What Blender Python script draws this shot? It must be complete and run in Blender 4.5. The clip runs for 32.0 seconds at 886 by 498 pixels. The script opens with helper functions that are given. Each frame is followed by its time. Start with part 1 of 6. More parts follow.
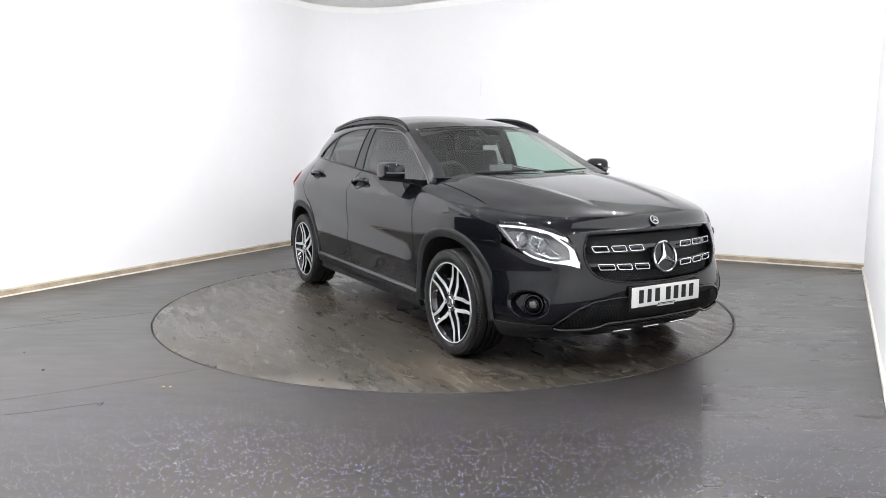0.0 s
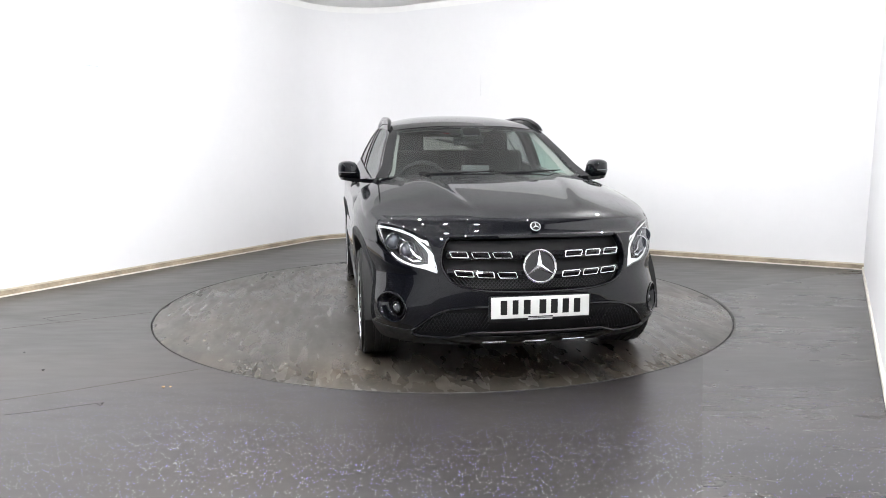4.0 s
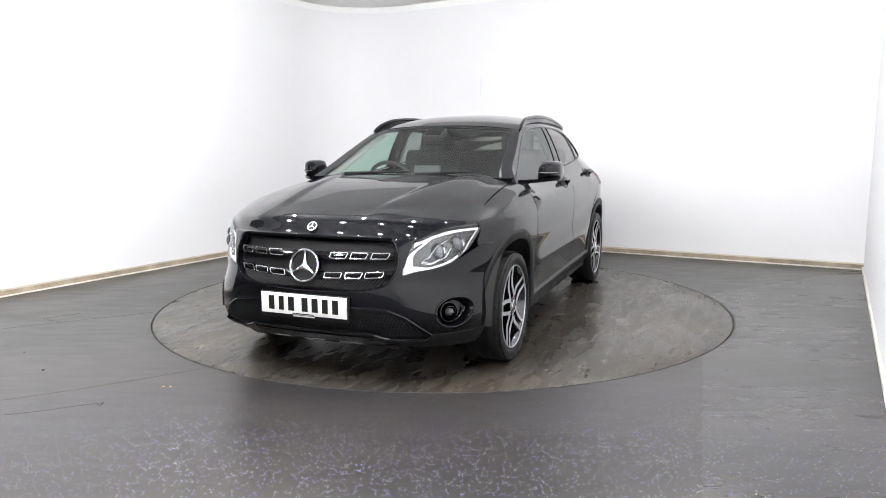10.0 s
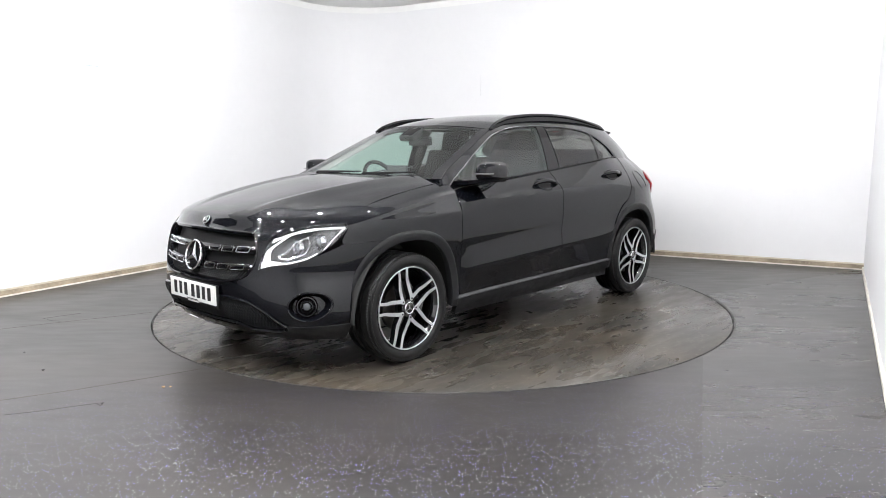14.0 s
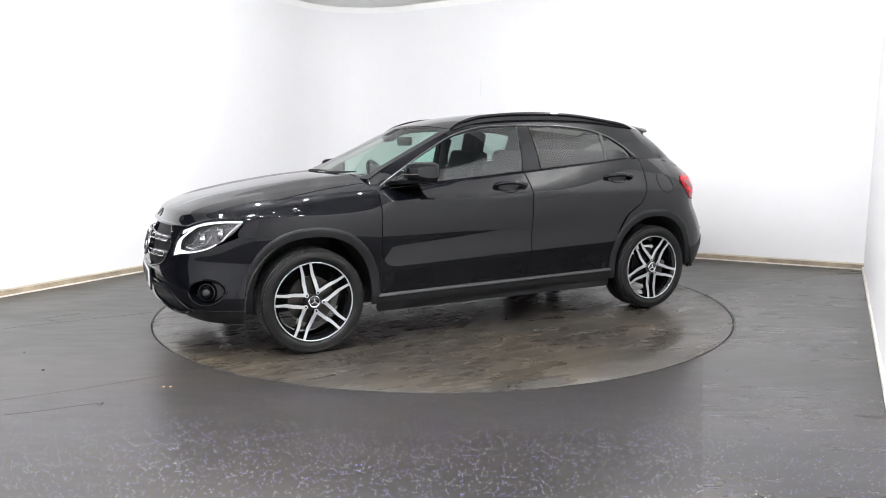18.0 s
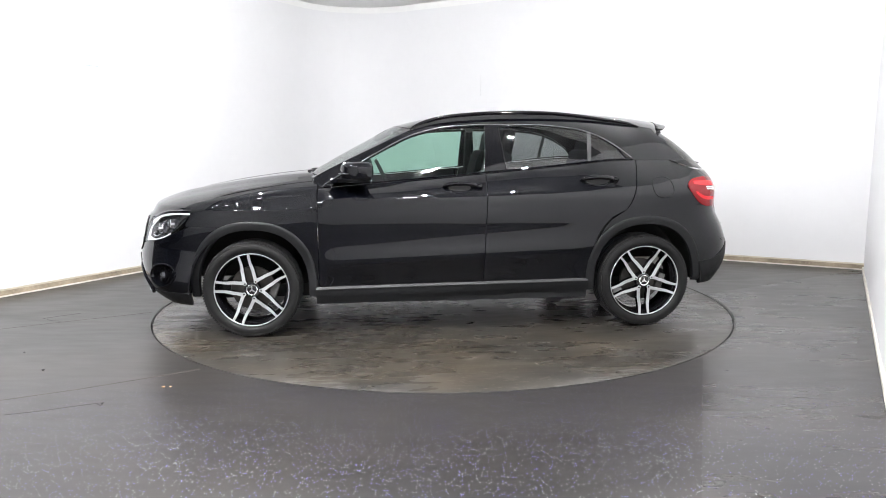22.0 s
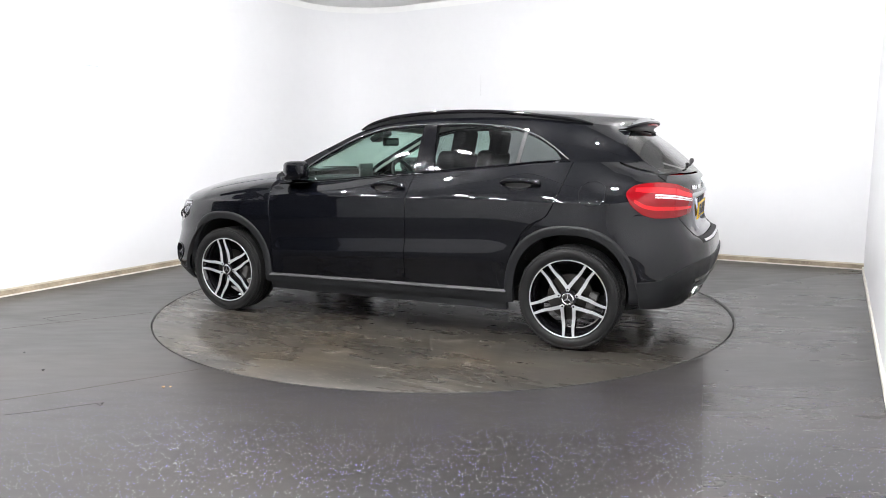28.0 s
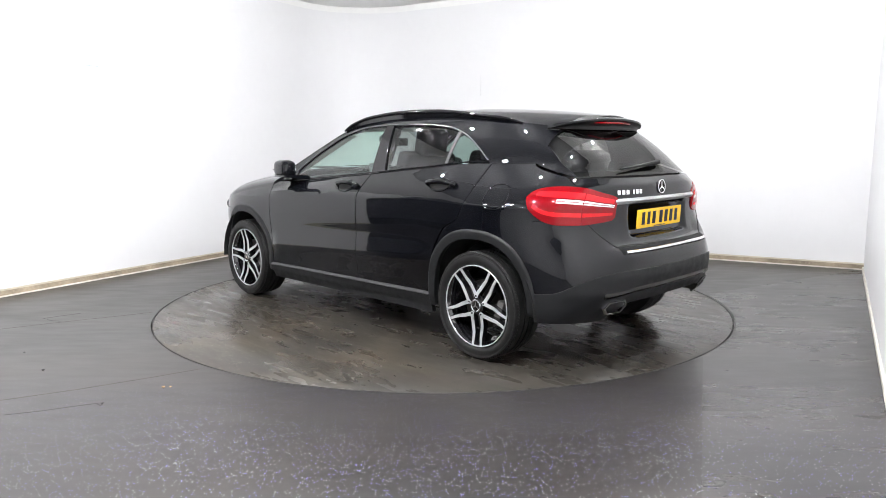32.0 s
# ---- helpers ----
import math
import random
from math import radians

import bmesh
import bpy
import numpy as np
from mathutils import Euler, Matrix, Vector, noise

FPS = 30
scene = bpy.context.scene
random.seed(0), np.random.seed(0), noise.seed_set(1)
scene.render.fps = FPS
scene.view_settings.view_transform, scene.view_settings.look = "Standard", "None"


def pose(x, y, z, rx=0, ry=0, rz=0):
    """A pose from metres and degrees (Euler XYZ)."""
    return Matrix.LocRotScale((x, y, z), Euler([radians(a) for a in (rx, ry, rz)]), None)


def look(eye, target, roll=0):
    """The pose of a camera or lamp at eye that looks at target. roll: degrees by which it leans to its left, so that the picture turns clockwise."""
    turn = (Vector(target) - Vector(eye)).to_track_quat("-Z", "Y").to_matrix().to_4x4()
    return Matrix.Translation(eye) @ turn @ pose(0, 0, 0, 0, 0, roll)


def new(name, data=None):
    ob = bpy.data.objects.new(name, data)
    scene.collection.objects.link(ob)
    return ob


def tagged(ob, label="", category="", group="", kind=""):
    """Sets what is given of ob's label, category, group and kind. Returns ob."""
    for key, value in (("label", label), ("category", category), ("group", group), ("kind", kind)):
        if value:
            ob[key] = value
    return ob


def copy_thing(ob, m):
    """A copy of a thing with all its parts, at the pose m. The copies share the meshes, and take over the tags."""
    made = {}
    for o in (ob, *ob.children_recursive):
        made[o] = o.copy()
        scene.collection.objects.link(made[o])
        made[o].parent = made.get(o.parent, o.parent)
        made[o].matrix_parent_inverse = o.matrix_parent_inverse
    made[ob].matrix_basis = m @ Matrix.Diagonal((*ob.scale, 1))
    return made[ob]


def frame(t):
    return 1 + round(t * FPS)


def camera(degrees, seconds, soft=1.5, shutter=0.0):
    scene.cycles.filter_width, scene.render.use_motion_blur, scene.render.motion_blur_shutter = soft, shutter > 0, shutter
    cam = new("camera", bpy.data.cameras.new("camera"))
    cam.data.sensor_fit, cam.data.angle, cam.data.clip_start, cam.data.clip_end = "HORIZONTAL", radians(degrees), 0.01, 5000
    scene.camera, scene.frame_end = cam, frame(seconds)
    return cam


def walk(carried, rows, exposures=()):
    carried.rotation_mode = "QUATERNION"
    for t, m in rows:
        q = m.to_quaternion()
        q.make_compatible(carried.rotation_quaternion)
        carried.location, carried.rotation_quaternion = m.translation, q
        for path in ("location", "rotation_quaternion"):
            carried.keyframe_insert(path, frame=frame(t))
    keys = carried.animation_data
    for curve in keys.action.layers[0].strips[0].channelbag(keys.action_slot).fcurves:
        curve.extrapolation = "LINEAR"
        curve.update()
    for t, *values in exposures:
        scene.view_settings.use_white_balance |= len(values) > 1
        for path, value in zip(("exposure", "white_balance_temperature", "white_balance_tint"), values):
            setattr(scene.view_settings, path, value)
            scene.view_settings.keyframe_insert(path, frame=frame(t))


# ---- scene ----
# ---------------------------------------------------------------- camera
cam = camera(64.565, 32.0, soft=0.9)
EYE = look((0, -5.732, 1.2594), (0.00721, 4.268, -0.1917), -0.2535)
walk(cam, [(0.0, EYE), (32.0, EYE)])

# ---------------------------------------------------------------- world and exposure
world = bpy.data.worlds.new("studio_world")
scene.world = world
world.use_nodes = True
world.node_tree.nodes["Background"].inputs[0].default_value = (0.02, 0.02, 0.022, 1)
world.node_tree.nodes["Background"].inputs[1].default_value = 0.3
scene.view_settings.exposure = 0.0
LAMP_POWER = 670.0
BULB_POWER = 3050.0

# ---------------------------------------------------------------- materials


def material(name, colour=(0.5, 0.5, 0.5), rough=0.5, metal=0.0, coat=0.0, coat_rough=0.03, spec=0.5, noise_amt=0.0, noise_scale=8.0,
             bump=0.0, bump_scale=60.0, rough_var=0.0, emit=None, emit_strength=0.0, fine=0.0):
    """A principled material with two scales of variation in colour, gloss and relief."""
    m = bpy.data.materials.new(name)
    m.use_nodes = True
    nt = m.node_tree
    b = nt.nodes["Principled BSDF"]
    b.inputs["Base Color"].default_value = (*colour, 1)
    b.inputs["Roughness"].default_value = rough
    b.inputs["Metallic"].default_value = metal
    b.inputs["Coat Weight"].default_value = coat
    b.inputs["Coat Roughness"].default_value = coat_rough
    b.inputs["Specular IOR Level"].default_value = spec
    if emit:
        b.inputs["Emission Color"].default_value = (*emit, 1)
        b.inputs["Emission Strength"].default_value = emit_strength
    if noise_amt or rough_var or bump:
        tc = nt.nodes.new("ShaderNodeTexCoord")
    if noise_amt:
        n1 = nt.nodes.new("ShaderNodeTexNoise")
        n1.inputs["Scale"].default_value = noise_scale
        n1.inputs["Detail"].default_value = 6
        n2 = nt.nodes.new("ShaderNodeTexNoise")
        n2.inputs["Scale"].default_value = noise_scale * 14
        n2.inputs["Detail"].default_value = 3
        add = nt.nodes.new("ShaderNodeMath")
        add.operation = "MULTIPLY_ADD"
        add.inputs[1].default_value = 0.7
        sc = nt.nodes.new("ShaderNodeMath")
        sc.operation = "MULTIPLY"
        sc.inputs[1].default_value = 0.3 if not fine else fine
        ramp = nt.nodes.new("ShaderNodeMapRange")
        ramp.inputs["From Min"].default_value, ramp.inputs["From Max"].default_value = 0.3, 0.7
        ramp.inputs["To Min"].default_value, ramp.inputs["To Max"].default_value = 1 - noise_amt, 1 + noise_amt
        mul = nt.nodes.new("ShaderNodeMix")
        mul.data_type, mul.blend_type = "RGBA", "MULTIPLY"
        mul.inputs[0].default_value = 1
        mul.inputs[6].default_value = (*colour, 1)
        for n in (n1, n2):
            nt.links.new(tc.outputs["Object"], n.inputs["Vector"])
        nt.links.new(n2.outputs["Fac"], sc.inputs[0])
        nt.links.new(n1.outputs["Fac"], add.inputs[0])
        nt.links.new(sc.outputs[0], add.inputs[2])
        nt.links.new(add.outputs[0], ramp.inputs["Value"])
        nt.links.new(ramp.outputs[0], mul.inputs[7])
        nt.links.new(mul.outputs[2], b.inputs["Base Color"])
    if rough_var:
        n3 = nt.nodes.new("ShaderNodeTexNoise")
        n3.inputs["Scale"].default_value = noise_scale * 2.3
        n3.inputs["Detail"].default_value = 5
        r3 = nt.nodes.new("ShaderNodeMapRange")
        r3.inputs["From Min"].default_value, r3.inputs["From Max"].default_value = 0.3, 0.7
        r3.inputs["To Min"].default_value, r3.inputs["To Max"].default_value = max(0, rough - rough_var), min(1, rough + rough_var)
        nt.links.new(tc.outputs["Object"], n3.inputs["Vector"])
        nt.links.new(n3.outputs["Fac"], r3.inputs["Value"])
        nt.links.new(r3.outputs[0], b.inputs["Roughness"])
    if bump:
        n4 = nt.nodes.new("ShaderNodeTexNoise")
        n4.inputs["Scale"].default_value = bump_scale
        n4.inputs["Detail"].default_value = 4
        bp = nt.nodes.new("ShaderNodeBump")
        bp.inputs["Strength"].default_value = bump
        bp.inputs["Distance"].default_value = 0.004
        nt.links.new(tc.outputs["Object"], n4.inputs["Vector"])
        nt.links.new(n4.outputs["Fac"], bp.inputs["Height"])
        nt.links.new(bp.outputs[0], b.inputs["Normal"])
    return m


def glass(name, tint, alpha, rough=0.035):
    """Thin pane: a tinted see-through sheet under a sharp reflection."""
    m = bpy.data.materials.new(name)
    m.use_nodes = True
    nt = m.node_tree
    nt.nodes.clear()
    out = nt.nodes.new("ShaderNodeOutputMaterial")
    tr = nt.nodes.new("ShaderNodeBsdfTransparent")
    tr.inputs[0].default_value = (*[c * alpha for c in tint], 1)
    gl = nt.nodes.new("ShaderNodeBsdfGlossy")
    gl.inputs["Roughness"].default_value = rough
    lw = nt.nodes.new("ShaderNodeLayerWeight")
    lw.inputs[0].default_value = 0.5
    pw = nt.nodes.new("ShaderNodeMath")
    pw.operation = "POWER"
    pw.inputs[1].default_value = 5.0
    fr = nt.nodes.new("ShaderNodeMath")
    fr.operation = "MULTIPLY_ADD"
    fr.inputs[1].default_value, fr.inputs[2].default_value = 0.91, 0.09
    nt.links.new(lw.outputs["Facing"], pw.inputs[0])
    nt.links.new(pw.outputs[0], fr.inputs[0])
    mx = nt.nodes.new("ShaderNodeMixShader")
    nt.links.new(fr.outputs[0], mx.inputs[0])
    nt.links.new(tr.outputs[0], mx.inputs[1])
    nt.links.new(gl.outputs[0], mx.inputs[2])
    nt.links.new(mx.outputs[0], out.inputs[0])
    return m


def floor_material(name, base, speckle, dirt, gloss):
    """Worn grey vinyl: soft scuffs, drag marks, brown dirt and small coloured flakes."""
    m = bpy.data.materials.new(name)
    m.use_nodes = True
    nt = m.node_tree
    L, N = nt.links.new, nt.nodes.new
    b = nt.nodes["Principled BSDF"]
    tc = N("ShaderNodeTexCoord")

    def tex(scale, detail, stretch=(1, 1, 1), rot=0.0, dist=0.0):
        mp = N("ShaderNodeMapping")
        mp.inputs["Scale"].default_value = stretch
        mp.inputs["Rotation"].default_value = (0, 0, rot)
        n = N("ShaderNodeTexNoise")
        n.inputs["Scale"].default_value, n.inputs["Detail"].default_value = scale, detail
        n.inputs["Distortion"].default_value = dist
        L(tc.outputs["Object"], mp.inputs["Vector"])
        L(mp.outputs[0], n.inputs["Vector"])
        return n.outputs["Fac"]

    def rng(sock, a, c, lo, hi):
        r = N("ShaderNodeMapRange")
        r.inputs["From Min"].default_value, r.inputs["From Max"].default_value = a, c
        r.inputs["To Min"].default_value, r.inputs["To Max"].default_value = lo, hi
        L(sock, r.inputs["Value"])
        return r.outputs[0]

    def mix(fac, one, two, how="MIX"):
        x = N("ShaderNodeMix")
        x.data_type, x.blend_type = "RGBA", how
        for sock, val in ((x.inputs[0], fac), (x.inputs[6], one), (x.inputs[7], two)):
            if isinstance(val, (tuple, float, int)):
                sock.default_value = val
            else:
                L(val, sock)
        return x.outputs[2]

    brown = (base[0] * 1.9, base[1] * 1.66, base[2] * 1.36, 1)
    pale = tuple(min(1, c * 3.0) for c in (base[0], base[1] * 0.97, base[2] * 0.92)) + (1,)
    dark = tuple(c * 0.40 for c in base) + (1,)
    # broad tone, then brown dirt that lies in a few large areas
    col = mix(rng(tex(0.55, 4, (1, 1, 1), 0.3), 0.3, 0.7, 0, 1), (*[c * 0.82 for c in base], 1), (*[c * 1.2 for c in base], 1))
    col = mix(rng(tex(2.2, 3, (0.7, 1.3, 1), 0.6, 0.3), 0.35, 0.70, 0, 0.55), col, (base[0] * 0.70, base[1] * 0.69, base[2] * 0.68, 1))
    col = mix(rng(tex(1.3, 3, (0.6, 1.5, 1), -0.4, 0.3), 0.48, 0.75, 0, 0.6), col, (base[0] * 1.5, base[1] * 1.38, base[2] * 1.22, 1))
    col = mix(rng(tex(8.0, 3, (0.5, 1.6, 1), 0.3, 0.3), 0.45, 0.75, 0, 0.4), col, (base[0] * 1.35, base[1] * 1.3, base[2] * 1.25, 1))
    area = rng(tex(0.62, 3, (1, 1, 1), 1.1, 0.3), 0.40, 0.62, 0.12, 1)

    def times(one, two):
        x = N("ShaderNodeMath")
        x.operation = "MULTIPLY"
        L(one, x.inputs[0])
        if isinstance(two, float):
            x.inputs[1].default_value = two
        else:
            L(two, x.inputs[1])
        return x.outputs[0]

    col = mix(times(rng(tex(1.5, 8, (1, 1.3, 1), 0.5, 0.4), 0.42, 0.66, 0, dirt), area), col, brown)
    col = mix(times(rng(tex(2.6, 10, (0.7, 1.5, 1), 0.9, 0.5), 0.46, 0.72, 0, dirt * 0.7), area), col, dark)
    col = mix(times(rng(tex(5.5, 12, (0.6, 1.7, 1), 0.75, 0.6), 0.56, 0.70, 0, dirt * 0.8), area), col, pale)
    # long drag marks in two directions
    col = mix(times(rng(tex(4.0, 9, (0.22, 2.6, 1), 0.35, 0.4), 0.585, 0.70, 0, dirt * 0.6), area), col, pale)
    col = mix(rng(tex(3.0, 9, (0.20, 2.4, 1), -0.5, 0.4), 0.60, 0.72, 0, dirt * 0.4), col, pale)
    col = mix(rng(tex(3.4, 8, (0.35, 1.9, 1), 0.15, 0.4), 0.56, 0.74, 0, dirt * 0.5), col, dark)
    # thin scuffs and small worn spots
    wave = tex(3.2, 5, (0.8, 1.3, 1), 0.4, 1.1)
    off_mid = N("ShaderNodeMath")
    off_mid.operation = "SUBTRACT"
    off_mid.inputs[1].default_value = 0.5
    L(wave, off_mid.inputs[0])
    dist_mid = N("ShaderNodeMath")
    dist_mid.operation = "ABSOLUTE"
    L(off_mid.outputs[0], dist_mid.inputs[0])
    col = mix(times(rng(dist_mid.outputs[0], 0.0012, 0.005, 1, 0), rng(tex(4.0, 4), 0.54, 0.66, 0, dirt)), col, pale)
    col = mix(times(rng(tex(26, 7, (0.7, 1.5, 1), 0.6, 0.3), 0.60, 0.68, 0, dirt), area), col, pale)
    col = mix(rng(tex(15, 5, (0.8, 1.3, 1), 0.2, 0.3), 0.52, 0.78, 0, dirt * 0.6), col, dark)
    if speckle:
        # the flakes are worn away on the side where the cars drive in
        pos = N("ShaderNodeSeparateXYZ")
        L(tc.outputs["Object"], pos.inputs[0])
        kept = times(rng(pos.outputs[1], -1.9, -2.9, 0.0, 1), rng(pos.outputs[0], -2.6, -1.0, 0.15, 1))
        vo = N("ShaderNodeTexVoronoi")
        vo.inputs["Scale"].default_value = 92
        L(tc.outputs["Object"], vo.inputs["Vector"])
        sep = N("ShaderNodeSeparateColor")
        L(vo.outputs["Color"], sep.inputs[0])
        near = rng(vo.outputs["Distance"], 0.18, 0.26, 1, 0)
        pick = rng(sep.outputs[0], 1 - speckle - 0.005, 1 - speckle, 0, 1)
        on = times(times(near, pick), kept)
        blue = mix(rng(sep.outputs[1], 0.50, 0.55, 0, 1), (0.52, 0.52, 0.54, 1), (0.27, 0.23, 0.76, 1))
        col = mix(on, col, blue)
    L(col, b.inputs["Base Color"])
    # dirt dulls the gloss in patches and streaks
    both = N("ShaderNodeMath")
    both.operation = "ADD"
    L(tex(1.1, 4, (0.8, 1.3, 1), 0.9, 0.2), both.inputs[0])
    L(tex(7.0, 6, (0.5, 1.8, 1), 0.55, 0.2), both.inputs[1])
    L(rng(both.outputs[0], 0.75, 1.25, gloss - 0.03, gloss + 0.04 + 0.10 * dirt), b.inputs["Roughness"])
    b.inputs["Specular IOR Level"].default_value = 0.38
    return m


M_WALL = material("white_wall_paint", (0.775, 0.775, 0.785), 0.55, noise_amt=0.02, noise_scale=0.9, bump=0.04, bump_scale=45, rough_var=0.1)
M_SHUTTER = material("grey_entrance_wall", (0.60, 0.60, 0.61), 0.6, noise_amt=0.15, noise_scale=2, bump=0.1, bump_scale=30)
M_CEIL = material("ceiling_paint", (0.84, 0.84, 0.83), 0.8, noise_amt=0.04, noise_scale=1.2, bump=0.06, bump_scale=90)
M_TRIM = material("dusty_pine_skirting", (0.34, 0.28, 0.205), 0.5, noise_amt=0.55, noise_scale=4, bump=0.2, bump_scale=50, rough_var=0.15)
M_TRIM_CAP = material("cream_skirting_cap", (0.60, 0.54, 0.43), 0.5, noise_amt=0.22, noise_scale=6, rough_var=0.1)
M_BOARD = material("dark_reflection_board", (0.10, 0.10, 0.105), 0.8, noise_amt=0.2, noise_scale=2, bump=0.06)
# near-black colour puts the bay's lack of light into its surfaces
M_BAY = material("bay_shade_black", (0.020, 0.020, 0.022), 0.7, noise_amt=0.3, noise_scale=1.5, bump=0.05)
M_TRIM_EDGE = material("pale_sealant", (0.72, 0.69, 0.62), 0.5, noise_amt=0.2, noise_scale=9)
M_FLOOR = floor_material("flecked_vinyl_floor", (0.027, 0.0250, 0.0240), 0.46, 0.05, 0.31)
# base raised over the other floor to paint in the right wall's reflection
M_SHEEN_SHEET = floor_material("vinyl_floor_with_wall_sheen", (0.039, 0.0375, 0.0378), 0.26, 0.07, 0.28)
M_DISC = floor_material("scuffed_turntable_floor", (0.034, 0.0310, 0.0268), 0.0, 0.85, 0.24)
M_GAP = material("turntable_gap", (0.015, 0.014, 0.013), 0.7, noise_amt=0.3, noise_scale=20)
M_DEBRIS = material("brown_debris", (0.4, 0.28, 0.16), 0.8, noise_amt=0.3, noise_scale=60)
M_CRACK = material("dark_scratch", (0.03, 0.029, 0.028), 0.6, noise_amt=0.3, noise_scale=30)
M_SEAM = material("dirty_floor_joint", (0.068, 0.060, 0.050), 0.6, noise_amt=0.6, noise_scale=14)
M_LAMP = material("added_panel_diffuser", (0.9, 0.9, 0.9), 0.5, emit=(0.985, 0.985, 1.0), emit_strength=LAMP_POWER)
M_SPOT = material("added_bulb_glow", (0.9, 0.9, 0.9), 0.5, emit=(0.985, 0.985, 1.0), emit_strength=BULB_POWER)
M_SCRATCH = material("grey_wall_scuff", (0.40, 0.46, 0.52), 0.6, noise_amt=0.3, noise_scale=40)
M_FAINT = material("filled_wall_joint", (0.66, 0.66, 0.67), 0.6, noise_amt=0.15, noise_scale=8)
M_LAMPFRAME = material("white_lamp_frame", (0.8, 0.8, 0.8), 0.4, noise_amt=0.03, noise_scale=10)

M_PAINT = material("black_metallic_paint", (0.0018, 0.0021, 0.0034), 0.4, metal=0.0, coat=1.0, coat_rough=0.025, spec=0.04)
M_PAINT.node_tree.nodes["Principled BSDF"].inputs["Coat IOR"].default_value = 1.43
M_GLOSS = material("gloss_black_trim", (0.005, 0.005, 0.006), 0.08, spec=0.4)
M_CLAD = material("dark_grey_plastic", (0.009, 0.0095, 0.0105), 0.5, spec=0.3, noise_amt=0.12, noise_scale=9, bump=0.12, bump_scale=420, rough_var=0.08)
M_MATT = material("matt_black_plastic", (0.006, 0.006, 0.0065), 0.6, spec=0.22, noise_amt=0.15, noise_scale=12, bump=0.1, bump_scale=300)
M_DARK = material("unlit_underbody", (0.008, 0.008, 0.008), 0.8, noise_amt=0.3, noise_scale=9)
M_CHROME = material("chrome", (0.86, 0.87, 0.88), 0.16, metal=1.0)
M_SATIN = material("satin_aluminium", (0.55, 0.56, 0.57), 0.3, metal=1.0, noise_amt=0.04, noise_scale=40)
M_SILL = material("satin_grey_trim", (0.15, 0.152, 0.156), 0.30, metal=0.7, noise_amt=0.05, noise_scale=20)
M_STRIP = material("grey_sill_strip", (0.024, 0.024, 0.026), 0.5, noise_amt=0.08, noise_scale=20)
M_ALLOY = material("machined_alloy", (0.46, 0.47, 0.48), 0.34, metal=0.4, noise_amt=0.05, noise_scale=80)
M_RIM = material("gloss_black_rim", (0.006, 0.006, 0.007), 0.10, coat=1.0)
M_TYRE = material("tyre_rubber", (0.008, 0.008, 0.008), 0.46, spec=0.32, noise_amt=0.25, noise_scale=10, bump=0.15, bump_scale=160, rough_var=0.12)
M_DISCBRAKE = material("brake_steel", (0.075, 0.070, 0.066), 0.35, metal=1.0, noise_amt=0.2, noise_scale=18)
M_CALIPER = material("grey_caliper", (0.07, 0.068, 0.066), 0.5, noise_amt=0.4, noise_scale=30)
M_GLASS = glass("clear_green_glass", (0.76, 1.0, 0.90), 0.82)
M_SCREEN = glass("windscreen_glass", (0.88, 1.0, 0.95), 0.82)
M_TINT = glass("privacy_glass", (0.92, 0.98, 0.97), 0.50)
M_REARGLASS = glass("dark_rear_glass", (0.97, 0.96, 0.88), 0.28)
M_LENS = glass("lamp_lens", (1.0, 1.0, 1.0), 0.96)
PANES = (M_GLASS, M_SCREEN, M_TINT, M_REARGLASS, M_LENS)
M_DRL = material("daytime_light_guide", (0.75, 0.76, 0.78), 0.2, emit=(0.93, 0.97, 1.0), emit_strength=0.25)
M_FOG = material("dark_fog_lens", (0.035, 0.037, 0.042), 0.06, coat=1.0, spec=0.6)
M_REFLECT = material("lamp_reflector", (0.62, 0.63, 0.66), 0.12, metal=1.0)
M_BULB = material("projector_lens", (0.14, 0.15, 0.17), 0.03, coat=1.0, spec=1.0)
M_RED = material("red_lamp_plastic", (0.16, 0.002, 0.005), 0.05, spec=0.34, emit=(1.0, 0.012, 0.02), emit_strength=0.08)
M_REDLIT = material("red_lamp_inner", (0.62, 0.010, 0.016), 0.10, spec=0.4, emit=(1.0, 0.04, 0.05), emit_strength=0.10)
M_REDWHITE = material("clear_lamp_band", (0.80, 0.72, 0.72), 0.2, metal=0.2, noise_amt=0.45, noise_scale=60)
M_LAMPIN = material("lamp_inner_shell", (0.14, 0.145, 0.15), 0.22, metal=0.7, noise_amt=0.2, noise_scale=30)
M_PLATE_W = material("white_number_plate", (0.62, 0.62, 0.60), 0.25, noise_amt=0.02, noise_scale=20)
M_PLATE_Y = material("yellow_number_plate", (0.80, 0.48, 0.015), 0.25, noise_amt=0.02, noise_scale=20)
M_INK = material("black_ink", (0.008, 0.008, 0.008), 0.45, spec=0.2)
M_SEAT = material("black_seat_cloth", (0.010, 0.010, 0.011), 0.8, noise_amt=0.2, noise_scale=6, spec=0.2)
M_DASH = material("black_dashboard", (0.011, 0.011, 0.012), 0.6, noise_amt=0.15, noise_scale=6, spec=0.25)
M_HEADLINER = material("grey_headliner", (0.24, 0.24, 0.23), 0.9, noise_amt=0.06, noise_scale=20)

# ---------------------------------------------------------------- mesh helpers


def link_mesh(name, me, mat, parent=None, label="", smooth=True, sharp=38):
    ob = new(name, me)
    if mat:
        me.materials.append(mat)
    if smooth:
        me.polygons.foreach_set("use_smooth", [True] * len(me.polygons))
        me.set_sharp_from_angle(angle=radians(sharp))
    if parent:
        ob.parent = parent
    if label:
        ob["label"] = label
    if mat in PANES:
        ob.visible_shadow = False
    return ob


